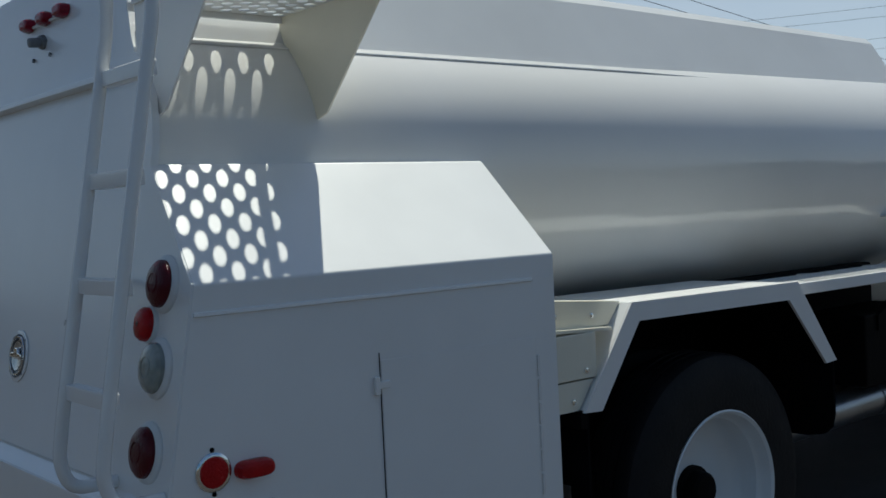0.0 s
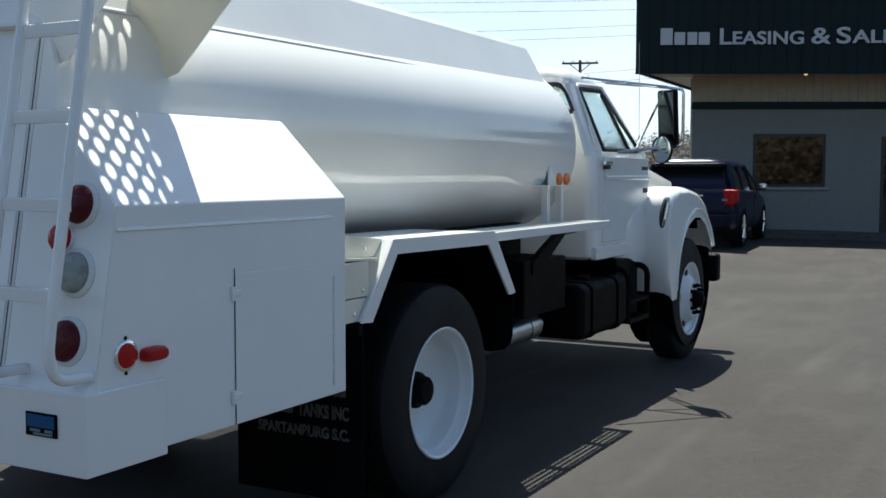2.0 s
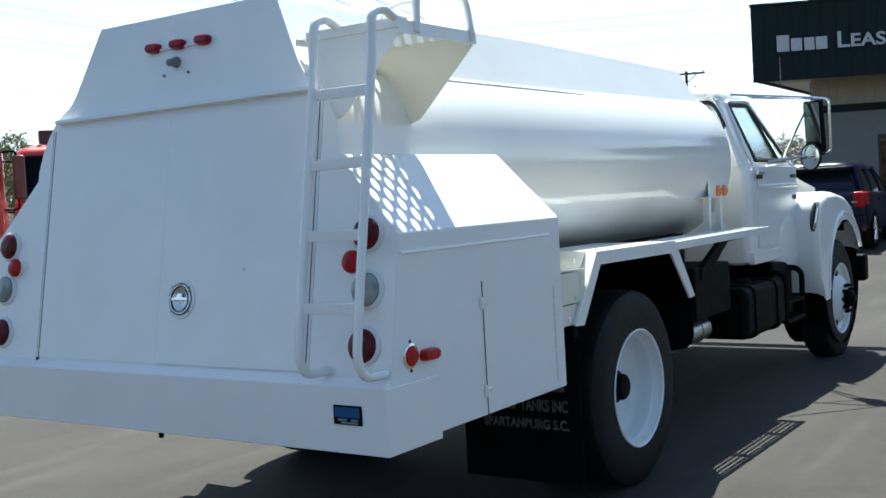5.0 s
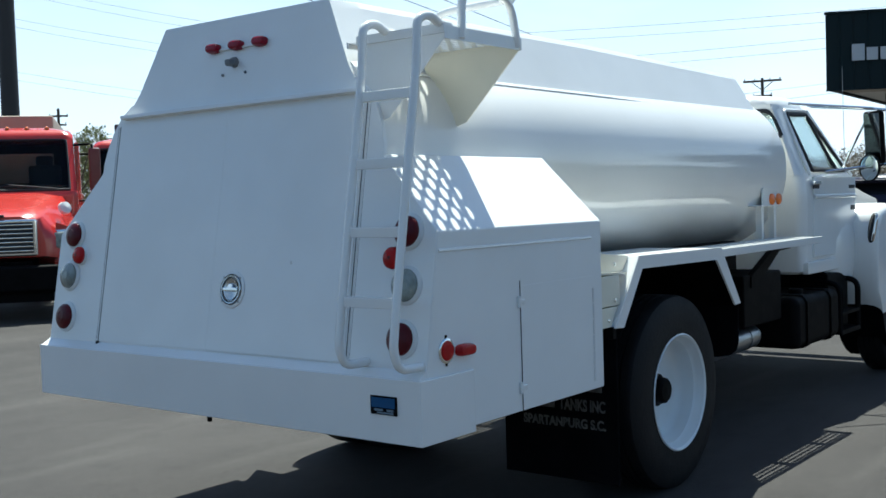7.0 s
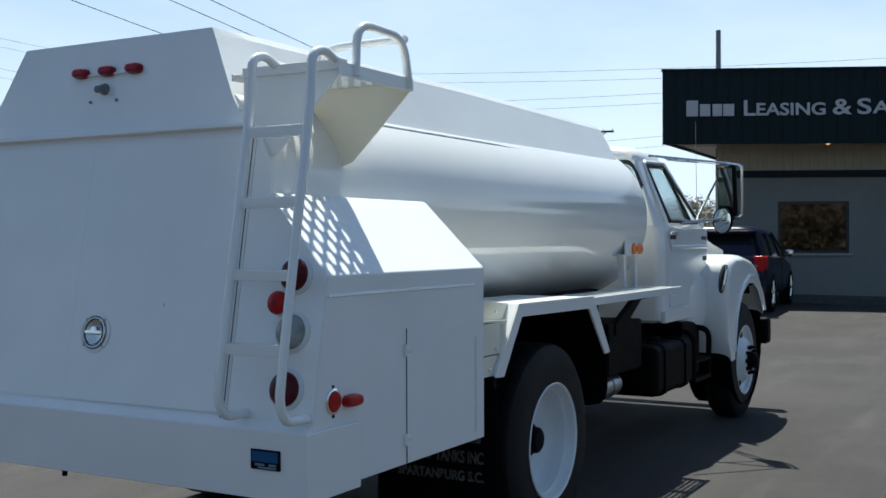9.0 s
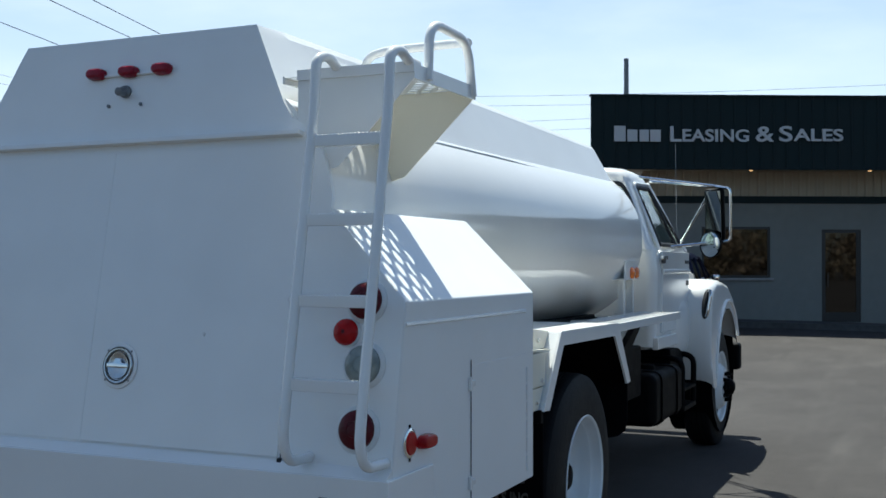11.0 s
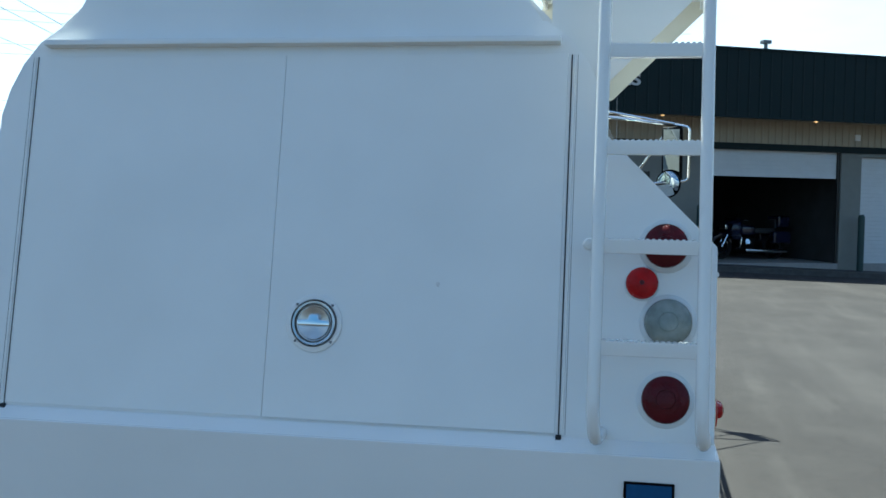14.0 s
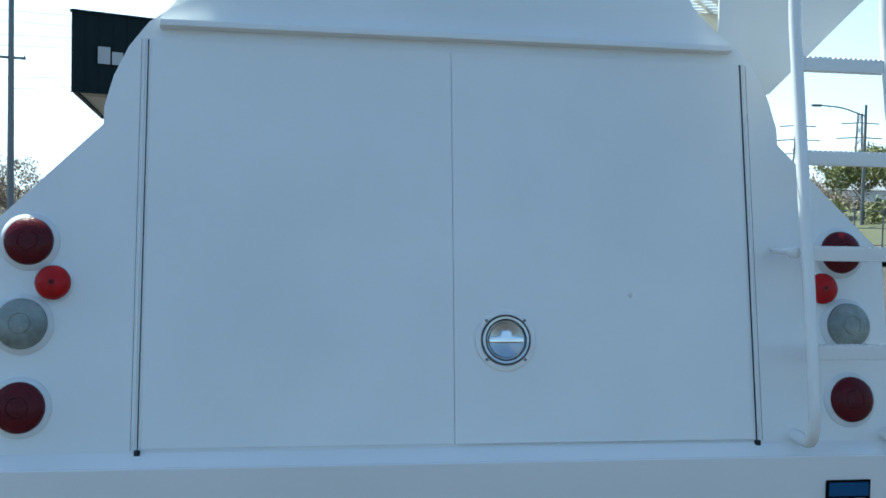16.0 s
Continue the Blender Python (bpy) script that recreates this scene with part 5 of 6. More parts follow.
# ---- parked vehicles ----
def car(name, words, paint, m, l=4.6, h=1.62, panes=DARKGLASS):
    """A sport utility car: its nose at +y, its middle over the origin."""
    t = thing(name, words, "car", m)
    k = h / 1.70
    side = [(-2.28, 0.55), (-2.33, 0.78), (-2.26, 1.02), (-2.20, 1.08), (1.05, 1.05), (1.90, 0.98), (2.22, 0.80), (2.28, 0.55), (2.2, 0.36), (-2.2, 0.36)]
    def ring(x, k2, dz=0):
        return [(x, y * k2 * l / 4.6, (z + dz) * k) for y, z in side]
    part("body", loft([ring(-0.90, 0.97), ring(-0.94, 1.0), ring(-0.5, 1.01), ring(0.5, 1.01), ring(0.94, 1.0), ring(0.90, 0.97)]), paint, t, smooth=40)
    def gh(w0, w1, s=1.0):
        return [[(w0, -2.08, 1.05 * k), (w0, 0.95, 1.04 * k), (-w0, 0.95, 1.04 * k), (-w0, -2.08, 1.05 * k)],
                [(w0 * 0.94, -1.98, 1.30 * k), (w0 * 0.93, 0.55, 1.32 * k), (-w0 * 0.93, 0.55, 1.32 * k), (-w0 * 0.94, -1.98, 1.30 * k)],
                [(w1, -1.80, 1.60 * k), (w1, 0.10, 1.62 * k), (-w1, 0.10, 1.62 * k), (-w1, -1.80, 1.60 * k)]]
    part("glasshouse", loft(gh(0.88, 0.70)), panes, t, "tinted windows")
    part("roof", loft([[(0.72, -1.92, 1.585 * k), (0.72, 0.15, 1.60 * k), (-0.72, 0.15, 1.60 * k), (-0.72, -1.92, 1.585 * k)], [(0.66, -1.95, 1.66 * k), (0.66, -0.1, 1.68 * k), (-0.66, -0.1, 1.68 * k), (-0.66, -1.95, 1.66 * k)], [(0.5, -1.7, 1.70 * k), (0.5, -0.3, 1.705 * k), (-0.5, -0.3, 1.705 * k), (-0.5, -1.7, 1.70 * k)]]), paint, t, smooth=40)
    for sg in (1, -1):
        for a, b in (((0.905, -1.05, 1.05), (0.715, -1.0, 1.60)), ((0.905, 0.0, 1.05), (0.715, -0.25, 1.60)), ((0.9, 0.98, 1.04), (0.71, 0.12, 1.61)), ((0.9, -2.08, 1.05), (0.71, -1.86, 1.60))):
            part("pillar", tube([(sg * a[0], a[1], a[2] * k), (sg * b[0], b[1], b[2] * k)], 0.035, 8), paint, t)
        for y in (-1.42, 1.42):
            w = part("wheel", lathe([(0.0, 0.22), (0.01, 0.30), (-0.02, 0.345), (-0.19, 0.345), (-0.2, 0.2)], (sg * 0.93, y, 0.345), (sg, 0, 0), 32), RUBBER, t)
            part("rim", lathe([(0.005, 0.235), (-0.02, 0.21), (0.0, 0.08), (0.005, 0.0)], (sg * 0.93, y, 0.345), (sg, 0, 0), 24), STEEL, w)
        part("tail_lamp", loft([[(sg * 0.95, -2.20, 0.86 * k), (sg * 0.70, -2.33, 0.86 * k), (sg * 0.70, -2.33, 1.04 * k), (sg * 0.95, -2.12, 1.06 * k)], [(sg * 0.93, -2.1, 0.86 * k), (sg * 0.70, -2.2, 0.86 * k), (sg * 0.70, -2.2, 1.04 * k), (sg * 0.93, -2.0, 1.06 * k)]]), REDBRIGHT, t, "red tail lamp")
        part("door_mirror", box(min(sg * 0.93, sg * 1.1), max(sg * 0.93, sg * 1.1), 0.62, 0.75, 1.05 * k, 1.18 * k, 0.03), paint, t)
        part("headlamp", box(min(sg * 0.55, sg * 0.88), max(sg * 0.55, sg * 0.88), 2.14, 2.24, 0.72 * k, 0.86 * k, 0.03), CLEARLENS, t)
    part("bumper", box(-0.92, 0.92, -2.38, -2.2, 0.42, 0.66, 0.05, 3), paint, t)
    part("number_plate", box(-0.26, 0.26, -2.345, -2.325, 0.76 * k, 0.90 * k, 0.006), PAINTW, t, "plain white number plate")
    part("roof_spoiler", box(-0.62, 0.62, -2.05, -1.85, 1.60 * k, 1.66 * k, 0.02), paint, t)
    return t




def suv(m):
    """A rounded crossover car: its nose at +y, its middle over the origin."""
    t = thing("suv", "dark navy blue sport utility car parked facing the building", "car", m)
    def ring(y, w, zb, zt, wt):
        right = [(w * 0.90, zb), (w * 0.985, zb + 0.10), (w, 0.62), (w * 0.995, 0.78), (w * 0.97, zt - 0.08), (wt, zt)]
        return [(x, y, z) for x, z in right] + [(-x, y, z) for x, z in right[::-1]]
    part("body", loft([ring(-2.36, 0.70, 0.50, 0.92, 0.66), ring(-2.33, 0.84, 0.42, 1.00, 0.78), ring(-2.24, 0.92, 0.36, 1.08, 0.86), ring(-1.9, 0.955, 0.32, 1.10, 0.90), ring(-1.0, 0.965, 0.30, 1.07, 0.91),
                       ring(0.3, 0.965, 0.30, 1.03, 0.91), ring(1.1, 0.96, 0.30, 1.00, 0.88), ring(1.7, 0.94, 0.32, 0.95, 0.82), ring(2.15, 0.86, 0.36, 0.86, 0.70), ring(2.32, 0.66, 0.44, 0.74, 0.55)]), NAVY, t, smooth=50)
    part("glasshouse", loft([plan_ring(1.04, 0.885, -2.17, 1.10, 0.22), plan_ring(1.20, 0.85, -2.10, 0.80, 0.22), plan_ring(1.38, 0.79, -1.99, 0.40, 0.22), plan_ring(1.53, 0.72, -1.86, 0.02, 0.22)]), DARKGLASS, t, "dark tinted windows", smooth=40)
    part("roof", loft([plan_ring(1.515, 0.735, -1.90, 0.06, 0.24), plan_ring(1.575, 0.715, -1.92, -0.06, 0.24), plan_ring(1.635, 0.64, -1.88, -0.22, 0.26), plan_ring(1.675, 0.48, -1.70, -0.42, 0.26), plan_ring(1.69, 0.22, -1.4, -0.8, 0.16)]), NAVY, t, smooth=60)
    part("roof_spoiler", loft([plan_ring(1.545, 0.66, -2.06, -1.80, 0.08), plan_ring(1.575, 0.67, -2.08, -1.75, 0.09), plan_ring(1.60, 0.62, -2.03, -1.7, 0.09)]), NAVY, t, smooth=50)
    part("tailgate", loft([[(x * w, y, z) for x in (1, -1)] + [(x * w * 0.98, y + 0.05, z) for x in (-1, 1)] for w, y, z in ((0.72, -2.37, 0.66), (0.76, -2.375, 0.90), (0.76, -2.31, 1.08), (0.72, -2.17, 1.22), (0.69, -2.10, 1.30))]), NAVY, t, smooth=40)
    part("tailgate_strip", box(-0.36, 0.36, -2.385, -2.34, 0.965, 0.995, 0.008), CHROME, t, "bright strip over the number plate")
    part("number_plate", box(-0.24, 0.24, -2.395, -2.37, 0.77, 0.90, 0.006), PAINTW, t, "plain white number plate")
    part("rear_bumper", loft([plan_ring(0.40, 0.86, -2.40, -2.0, 0.16), plan_ring(0.52, 0.93, -2.44, -2.0, 0.18), plan_ring(0.64, 0.93, -2.43, -2.0, 0.18), plan_ring(0.67, 0.90, -2.38, -2.0, 0.16)]), NAVY, t, smooth=50)
    part("bumper_skirt", box(-0.80, 0.80, -2.40, -2.1, 0.30, 0.43, 0.04, 3), BLACK, t)
    for sg in (1, -1):
        for a, b, r in (((0.885, -1.10, 1.05), (0.735, -1.05, 1.54), 0.030), ((0.89, 0.02, 1.03), (0.735, -0.16, 1.54), 0.028), ((0.875, 1.02, 1.02), (0.72, 0.02, 1.54), 0.036), ((0.84, -2.08, 1.06), (0.70, -1.86, 1.54), 0.060)):
            part("pillar", tube([(sg * a[0], a[1], a[2]), (sg * (a[0] + b[0]) / 2 + sg * 0.01, (a[1] + b[1]) / 2, (a[2] + b[2]) / 2), (sg * b[0], b[1], b[2])], r, 8), NAVY, t)
        part("belt_trim", tube([(sg * 0.895, -1.95, 1.085), (sg * 0.915, -0.8, 1.06), (sg * 0.905, 0.9, 1.015)], 0.012, 6), CHROME, t)
        for y in (-1.42, 1.40):
            part("wheel_arch", lathe([(0.006, 0.37), (0.006, 0.335), (-0.12, 0.335)], (sg * 0.962, y, 0.36), (sg, 0, 0), 28), BLACK, t)
            w = part("wheel", lathe([(0.0, 0.25), (0.012, 0.30), (-0.02, 0.355), (-0.20, 0.355), (-0.21, 0.2)], (sg * 0.955, y, 0.355), (sg, 0, 0), 32), RUBBER, t)
            part("rim", lathe([(0.006, 0.262), (-0.012, 0.250), (-0.06, 0.235), (-0.065, 0.0)], (sg * 0.955, y, 0.355), (sg, 0, 0), 28), GREYPOLE, w)
            for k in range(5):
                a = 2 * math.pi * k / 5 + 0.3
                part("spoke", tube([(sg * 0.95, y, 0.355), (sg * 0.952, y + 0.24 * math.cos(a), 0.355 + 0.24 * math.sin(a))], [0.045, 0.032], 6), STEEL, w)
        bm = box(min(sg * 0.72, sg * 0.925), max(sg * 0.72, sg * 0.925), -2.375, -2.22, 0.80, 1.10, 0.04, 3)
        box(min(sg * 0.86, sg * 0.968), max(sg * 0.86, sg * 0.968), -2.33, -2.08, 0.84, 1.09, 0.04, 3, bm=bm)
        la = part("tail_lamp", bm, REDBRIGHT, t, "red tail lamp", smooth=40)
        part("reversing_lens", box(min(sg * 0.70, sg * 0.80), max(sg * 0.70, sg * 0.80), -2.382, -2.36, 0.885, 0.925, 0.004), CLEARLENS, la)
        part("door_mirror", box(min(sg * 0.93, sg * 1.10), max(sg * 0.93, sg * 1.10), 0.66, 0.78, 1.05, 1.19, 0.04, 3), CHROME, t, "door mirror in a bright shell")
        part("door_seam", box(min(sg * 0.955, sg * 0.968), max(sg * 0.955, sg * 0.968), -0.03, -0.022, 0.42, 1.0), GAP, t)
        for y in (-0.85, 0.12):
            part("door_handle", box(min(sg * 0.95, sg * 0.985), max(sg * 0.95, sg * 0.985), y, y + 0.17, 0.90, 0.93, 0.01), NAVY, t)
        part("headlamp", box(min(sg * 0.52, sg * 0.80), max(sg * 0.52, sg * 0.80), 2.14, 2.25, 0.70, 0.83, 0.03), CLEARLENS, t)
    return t


suv(pose(-2.55, 20.2, ground_z(-2.5, 20.2), 0, 0, 5))
car("car", "silver sport utility car parked beyond the tanker", SILVERPAINT, pose(-7.05, 11.7, ground_z(-7.05, 11.7), 0, 0, 90), 4.6, 1.80, PALEGLASS)


def conventional_truck(m, words, load, load_top):
    """A bonneted delivery truck, nose towards -y."""
    t = thing("red_truck", words, "truck", m, "red trucks")
    def ring(y, w, zt, zb, wt):
        return [(w, y, zb), (w, y, zt - 0.35), (wt, y, zt - 0.06), (wt * 0.6, y, zt), (-wt * 0.6, y, zt), (-wt, y, zt - 0.06), (-w, y, zt - 0.35), (-w, y, zb)]
    part("bonnet", loft([ring(0.0, 0.66, 1.50, 0.92, 0.55), ring(0.12, 0.86, 1.56, 0.88, 0.62), ring(0.7, 0.95, 1.70, 0.86, 0.70), ring(1.45, 1.0, 1.86, 0.9, 0.85)]), REDPAINT, t, smooth=50)
    part("cab", loft([plan_ring(0.75, 1.05, 1.42, 3.3, 0.08), plan_ring(1.80, 1.08, 1.40, 3.3, 0.10), plan_ring(1.88, 1.06, 1.44, 3.3, 0.10)]), REDPAINT, t, smooth=50)
    part("cab_roof", loft([plan_ring(2.70, 1.0, 1.99, 3.3, 0.10), plan_ring(2.78, 1.0, 2.0, 3.3, 0.12), plan_ring(2.86, 0.95, 2.09, 3.28, 0.16), plan_ring(2.92, 0.7, 2.24, 3.1, 0.16)]), REDPAINT, t, smooth=50)
    # back and floor coloured near-black for the shade inside the cab
    bm = box(-1.03, 1.03, 3.24, 3.30, 1.86, 2.06)
    box(-1.0, 1.0, 3.24, 3.30, 2.56, 2.72, bm=bm)
    for x0, x1 in ((-1.02, -0.62), (0.62, 1.02)):
        box(x0, x1, 3.24, 3.30, 2.06, 2.56, bm=bm)
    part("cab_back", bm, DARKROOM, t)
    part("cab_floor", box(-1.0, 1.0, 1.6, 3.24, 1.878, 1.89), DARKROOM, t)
    part("dashboard", box(-0.98, 0.98, 1.62, 1.95, 1.885, 1.98, 0.03), SEAT, t)
    for x in (-0.5, 0.5):
        st = part("seat", box(x - 0.26, x + 0.26, 2.75, 2.92, 1.88, 2.34, 0.06, 3), SEAT, t)
        part("headrest", box(x - 0.14, x + 0.14, 2.78, 2.88, 2.32, 2.50, 0.05, 3), SEAT, st)
    for sg in (1, -1):
        part("screen_pillar", loft([[(sg * 1.05, 1.46, 1.87), (sg * 1.05, 1.62, 1.87), (sg * 0.96, 1.60, 1.87), (sg * 0.96, 1.46, 1.87)],
                                    [(sg * 0.995, 2.0, 2.74), (sg * 0.995, 2.18, 2.74), (sg * 0.91, 2.16, 2.74), (sg * 0.91, 1.99, 2.74)]]), REDPAINT, t, smooth=50)
        part("rear_pillar", box(min(sg * 0.97, sg * 1.05), max(sg * 0.97, sg * 1.05), 2.86, 3.3, 1.87, 2.72, 0.02), REDPAINT, t)
    g = part("windscreen", loft([[(-0.98, 1.50, 1.88), (0.98, 1.50, 1.88), (0.93, 2.0, 2.72), (-0.93, 2.0, 2.72)], [(-0.98, 1.506, 1.88), (0.98, 1.506, 1.88), (0.93, 2.006, 2.72), (-0.93, 2.006, 2.72)]]), GREYGLASS, t, "tinted windscreen")
    g.visible_shadow = False
    part("screen_seal", tube(bend([(0.955, 1.495, 1.90), (0.905, 1.99, 2.71), (-0.905, 1.99, 2.71), (-0.955, 1.495, 1.90), (0.955, 1.495, 1.90)], 0.07, 4), 0.02, 8), GAP, t)
    part("wiper", tube([(0.75, 1.48, 1.92), (0.05, 1.52, 1.99)], 0.012, 6), GAP, t)
    gr = part("grille", box(-0.56, 0.56, -0.05, 0.03, 0.93, 1.46, 0.03, 3), CHROME, t, "chrome grille surround")
    part("grille_dark", box(-0.51, 0.51, -0.056, 0.0, 0.97, 1.42, 0.02), GAP, gr)
    for k in range(7):
        part("grille_bar", box(-0.50, 0.50, -0.066, -0.05, 1.0 + 0.062 * k, 1.018 + 0.062 * k, 0.003), CHROME, gr)
    part("bonnet_badge", box(-0.12, 0.12, -0.05, 0.02, 1.49, 1.53, 0.01), GAP, t)
    part("bumper", box(-1.15, 1.15, -0.22, 0.05, 0.42, 0.80, 0.05, 3), BLACK, t)
    part("air_dam", box(-1.0, 1.0, -0.1, 0.6, 0.28, 0.6), BLACK, t)
    for sg in (1, -1):
        part("wing", loft([[(sg * x, y, z) for x, z in ((0.75, 0.62), (1.12, 0.62), (1.14, 1.10), (1.06, 1.30), (0.80, 1.40))] for y in (0.16, 0.4, 1.25)]), REDPAINT, t, smooth=50)
        part("headlamp", box(min(sg * 0.76, sg * 1.08), max(sg * 0.76, sg * 1.08), 0.08, 0.2, 1.02, 1.26, 0.04, 3), CLEARLENS, t, "clear headlamp in a chrome bezel")
        part("bezel", box(min(sg * 0.72, sg * 1.12), max(sg * 0.72, sg * 1.12), 0.12, 0.22, 0.98, 1.30, 0.04, 3), CHROME, t)
        part("turn_lamp", lathe([(0, 0.10), (0.05, 0.09), (0.07, 0.0)], (sg * 0.90, 0.62, 1.60), (sg * 0.5, -0.8, 0.3), 18), PAINTW, t)
        part("side_glass", box(min(sg * 1.0, sg * 1.01), max(sg * 1.0, sg * 1.01), 1.9, 2.9, 1.88, 2.71), GREYGLASS, t)
        arm = part("mirror_arm", tube(bend([(sg * 1.0, 1.95, 2.62), (sg * 1.30, 1.70, 2.62), (sg * 1.30, 1.70, 1.72), (sg * 1.05, 1.62, 1.72)], 0.06), 0.018, 8), BLACK, t, "door mirror")
        part("mirror_shell", box(min(sg * 1.24, sg * 1.42), max(sg * 1.24, sg * 1.42), 1.66, 1.76, 1.86, 2.56, 0.04, 3), DARKRED, arm)
        wh = part("wheel", lathe(tyre_bm(0, sg), (sg * 1.1, 0.95, 0.507), (sg, 0, 0), 40), RUBBER, t)
        part("rim", lathe([(0.0, 0.30), (-0.04, 0.25), (0.02, 0.15), (0.03, 0.0)], (sg * 1.1, 0.95, 0.507), (sg, 0, 0), 30), RIM, wh)
        part("rear_wheel", lathe(tyre_bm(0, sg), (sg * 1.15, 5.6, 0.507), (sg, 0, 0), 40), RUBBER, t)
        part("fuel_tank", tube([(sg * 0.85, 1.9, 0.65), (sg * 0.85, 3.2, 0.65)], 0.26, 20), BLACK, t)
    for x in (-0.6, -0.3, 0.0, 0.3, 0.6):
        part("roof_marker", lathe([(0, 0.04), (0.03, 0.036), (0.05, 0)], (x, 2.19, 2.895), (0, 0, 1), 12), AMBER, t)
    part("chassis", box(-0.45, 0.45, 0.2, 7.0, 0.6, 0.85), BLACK, t)
    part("load_box", box(-0.62, 0.62, 3.6, 7.2, 0.95, load_top, 0.04), load, t, "plain load box behind the cab")
    return t


conventional_truck(pose(-10.87, 5.30, ground_z(-10.9, 5.3), 0, 0, 54), "bright red bonneted truck with chrome grille and tan box", BEIGETIN, 3.24)
conventional_truck(pose(-11.65, 8.62, ground_z(-11.6, 8.6), 0, 0, 54), "bright red bonneted truck with a dark covered load box", SEAT, 3.30)

# ---- poles, lines and far things ----
def utility_pole(m, h, arms=((0.6, 2.4),), r=0.16, words="weathered wooden utility pole with crossarms", mat=WOOD):
    t = thing("utility_pole", words, "pole", m, "utility poles")
    part("shaft", tube([(0, 0, 0), (0, 0, h * 0.5), (0, 0, h)], [r, r * 0.85, r * 0.7], 14), mat, t)
    for d, w in arms:
        a = part("crossarm", box(-w / 2, w / 2, -0.06, 0.06, h - d - 0.07, h - d + 0.07), mat, t)
        for k in ((-0.46, -0.2, 0.2, 0.46) if w > 2.2 else (-0.46, 0.46)):
            part("insulator", lathe([(0, 0.02), (0.07, 0.05), (0.12, 0.035), (0.14, 0.0)], (k * w, 0, h - d + 0.07), (0, 0, 1), 8), GREYPOLE, a)
    return t


pole = utility_pole(pose(-25.9, 71.8, 0, 0, 0, 18), 9.6, ((0.2, 2.6), (1.25, 1.3)), 0.15)
for x, z in ((-0.42, 6.0), (0.42, 5.9)):
    part("transformer", lathe([(0.0, 0.0), (0.0, 0.16), (0.5, 0.17), (0.52, 0.12), (0.6, 0.05), (0.6, 0.0)], (x, 0.0, z), (0, 0, 1), 14), GREYPOLE, pole, "grey transformer can")
for k in (-1, 1):
    part("arm_brace", tube([(k * 0.75, 0, 9.36), (0, 0, 8.75)], 0.03, 6), WOOD, pole)
utility_pole(pose(-14.9, 64.4, 0, 0, 0, 18), 14.5, ((5.0, 1.6),), 0.21, "tall grey steel pole", GREYPOLE)
for x, y, h in ((-74.0, 47.0, 10.0), (-92.0, 62.0, 9.0)):
    utility_pole(pose(x, y, 0, 0, 0, 40), h, ((0.6, 1.5), (1.3, 1.2), (3.9, 1.9)), 0.15)
utility_pole(pose(-22.65, 12.57, 0), 17.0, (), 0.25, "thick dark steel pole behind the red truck", DARKPOLE)


def cables(name, spans, r=0.012):
    for a, b, sag in spans:
        a, b = Vector(a), Vector(b)
        pts = [a.lerp(b, k / 14) - Vector((0, 0, sag * 4 * (k / 14) * (1 - k / 14))) for k in range(15)]
        tagged(finish(name, tube(pts, r, 5), WIRE), "thin dark overhead power line", "cable", "power lines")


spans = []
# pairs of far lines, sagging to a pole behind the tanker
for a, b, c in (((-120.1, 60.0, 30.1), (-77.8, 85.0, 18.7), (4.7, 100.0, 16.3)),
                ((-120.4, 60.0, 25.8), (-69.9, 85.0, 14.6), (4.8, 100.0, 15.2)),
                ((-120.8, 60.0, 19.5), (-62.6, 85.0, 8.8), (4.8, 100.0, 13.0))):
    for dz in (0.0, 0.9):
        up = Vector((0, 0, dz))
        spans.append((Vector(a) + up, Vector(b) + up, 1.0))
        spans.append((Vector(b) + up, Vector(c) + up, 1.0))
for x0 in (-22.0, -23.4, -26.8):
    spans.append(((x0 + 0.26 * 32, -6.0, 10.3), (x0 - 0.26 * 56, 82.0, 10.3), 0.5))
cables("power_line", spans, 0.014)


def pylon(m, h=26.0):
    t = thing("pylon", "grey lattice power pylon far off", "pylon", m, "pylons")
    bm = bmesh.new()
    for sx in (1, -1):
        for sy in (1, -1):
            tube([(2.2 * sx, 2.2 * sy, 0), (0.8 * sx, 0.8 * sy, h * 0.6), (0.5 * sx, 0.5 * sy, h)], 0.13, 5, bm=bm)
    for k in range(9):
        z0, z1 = h * k / 9, h * (k + 1) / 9
        w0, w1 = 2.2 - 1.7 * k / 9, 2.2 - 1.7 * (k + 1) / 9
        for sy in (1, -1):
            tube([(-w0, sy * w0, z0), (w1, sy * w1, z1)], 0.07, 4, bm=bm)
            tube([(w0, sy * w0, z0), (-w1, sy * w1, z1)], 0.07, 4, bm=bm)
    part("lattice", bm, GREYPOLE, t)
    for z, w in ((h * 0.62, 5.0), (h * 0.76, 5.6), (h * 0.9, 4.6)):
        part("crossarm", tube([(-w, 0, z), (0, 0, z + 0.3), (w, 0, z)], 0.16, 5), GREYPOLE, t)
    return t


pylon(pose(137.0, 262.0, 0, 0, 0, -20), 26.0)
pylon(pose(152.0, 258.0, 0, 0, 0, -20), 27.0)
pylon(pose(196.0, 430.0, 0, 0, 0, -20), 27.0)
lamp = thing("street_lamp", "grey street lamp on a tall curved arm", "lamp", pose(30.9, 50.5, 0))
part("pole", tube([(0, 0, 0), (0, 0, 7.2)], [0.11, 0.07], 12), GREYPOLE, lamp)
part("arm", tube(bend([(0, 0, 6.6), (-1.2, 0.3, 7.05), (-2.3, 0.6, 7.15)], 0.4), 0.04, 8), GREYPOLE, lamp)
part("head", box(-2.75, -2.2, 0.5, 0.75, 7.08, 7.2, 0.04), GREYPOLE, lamp)
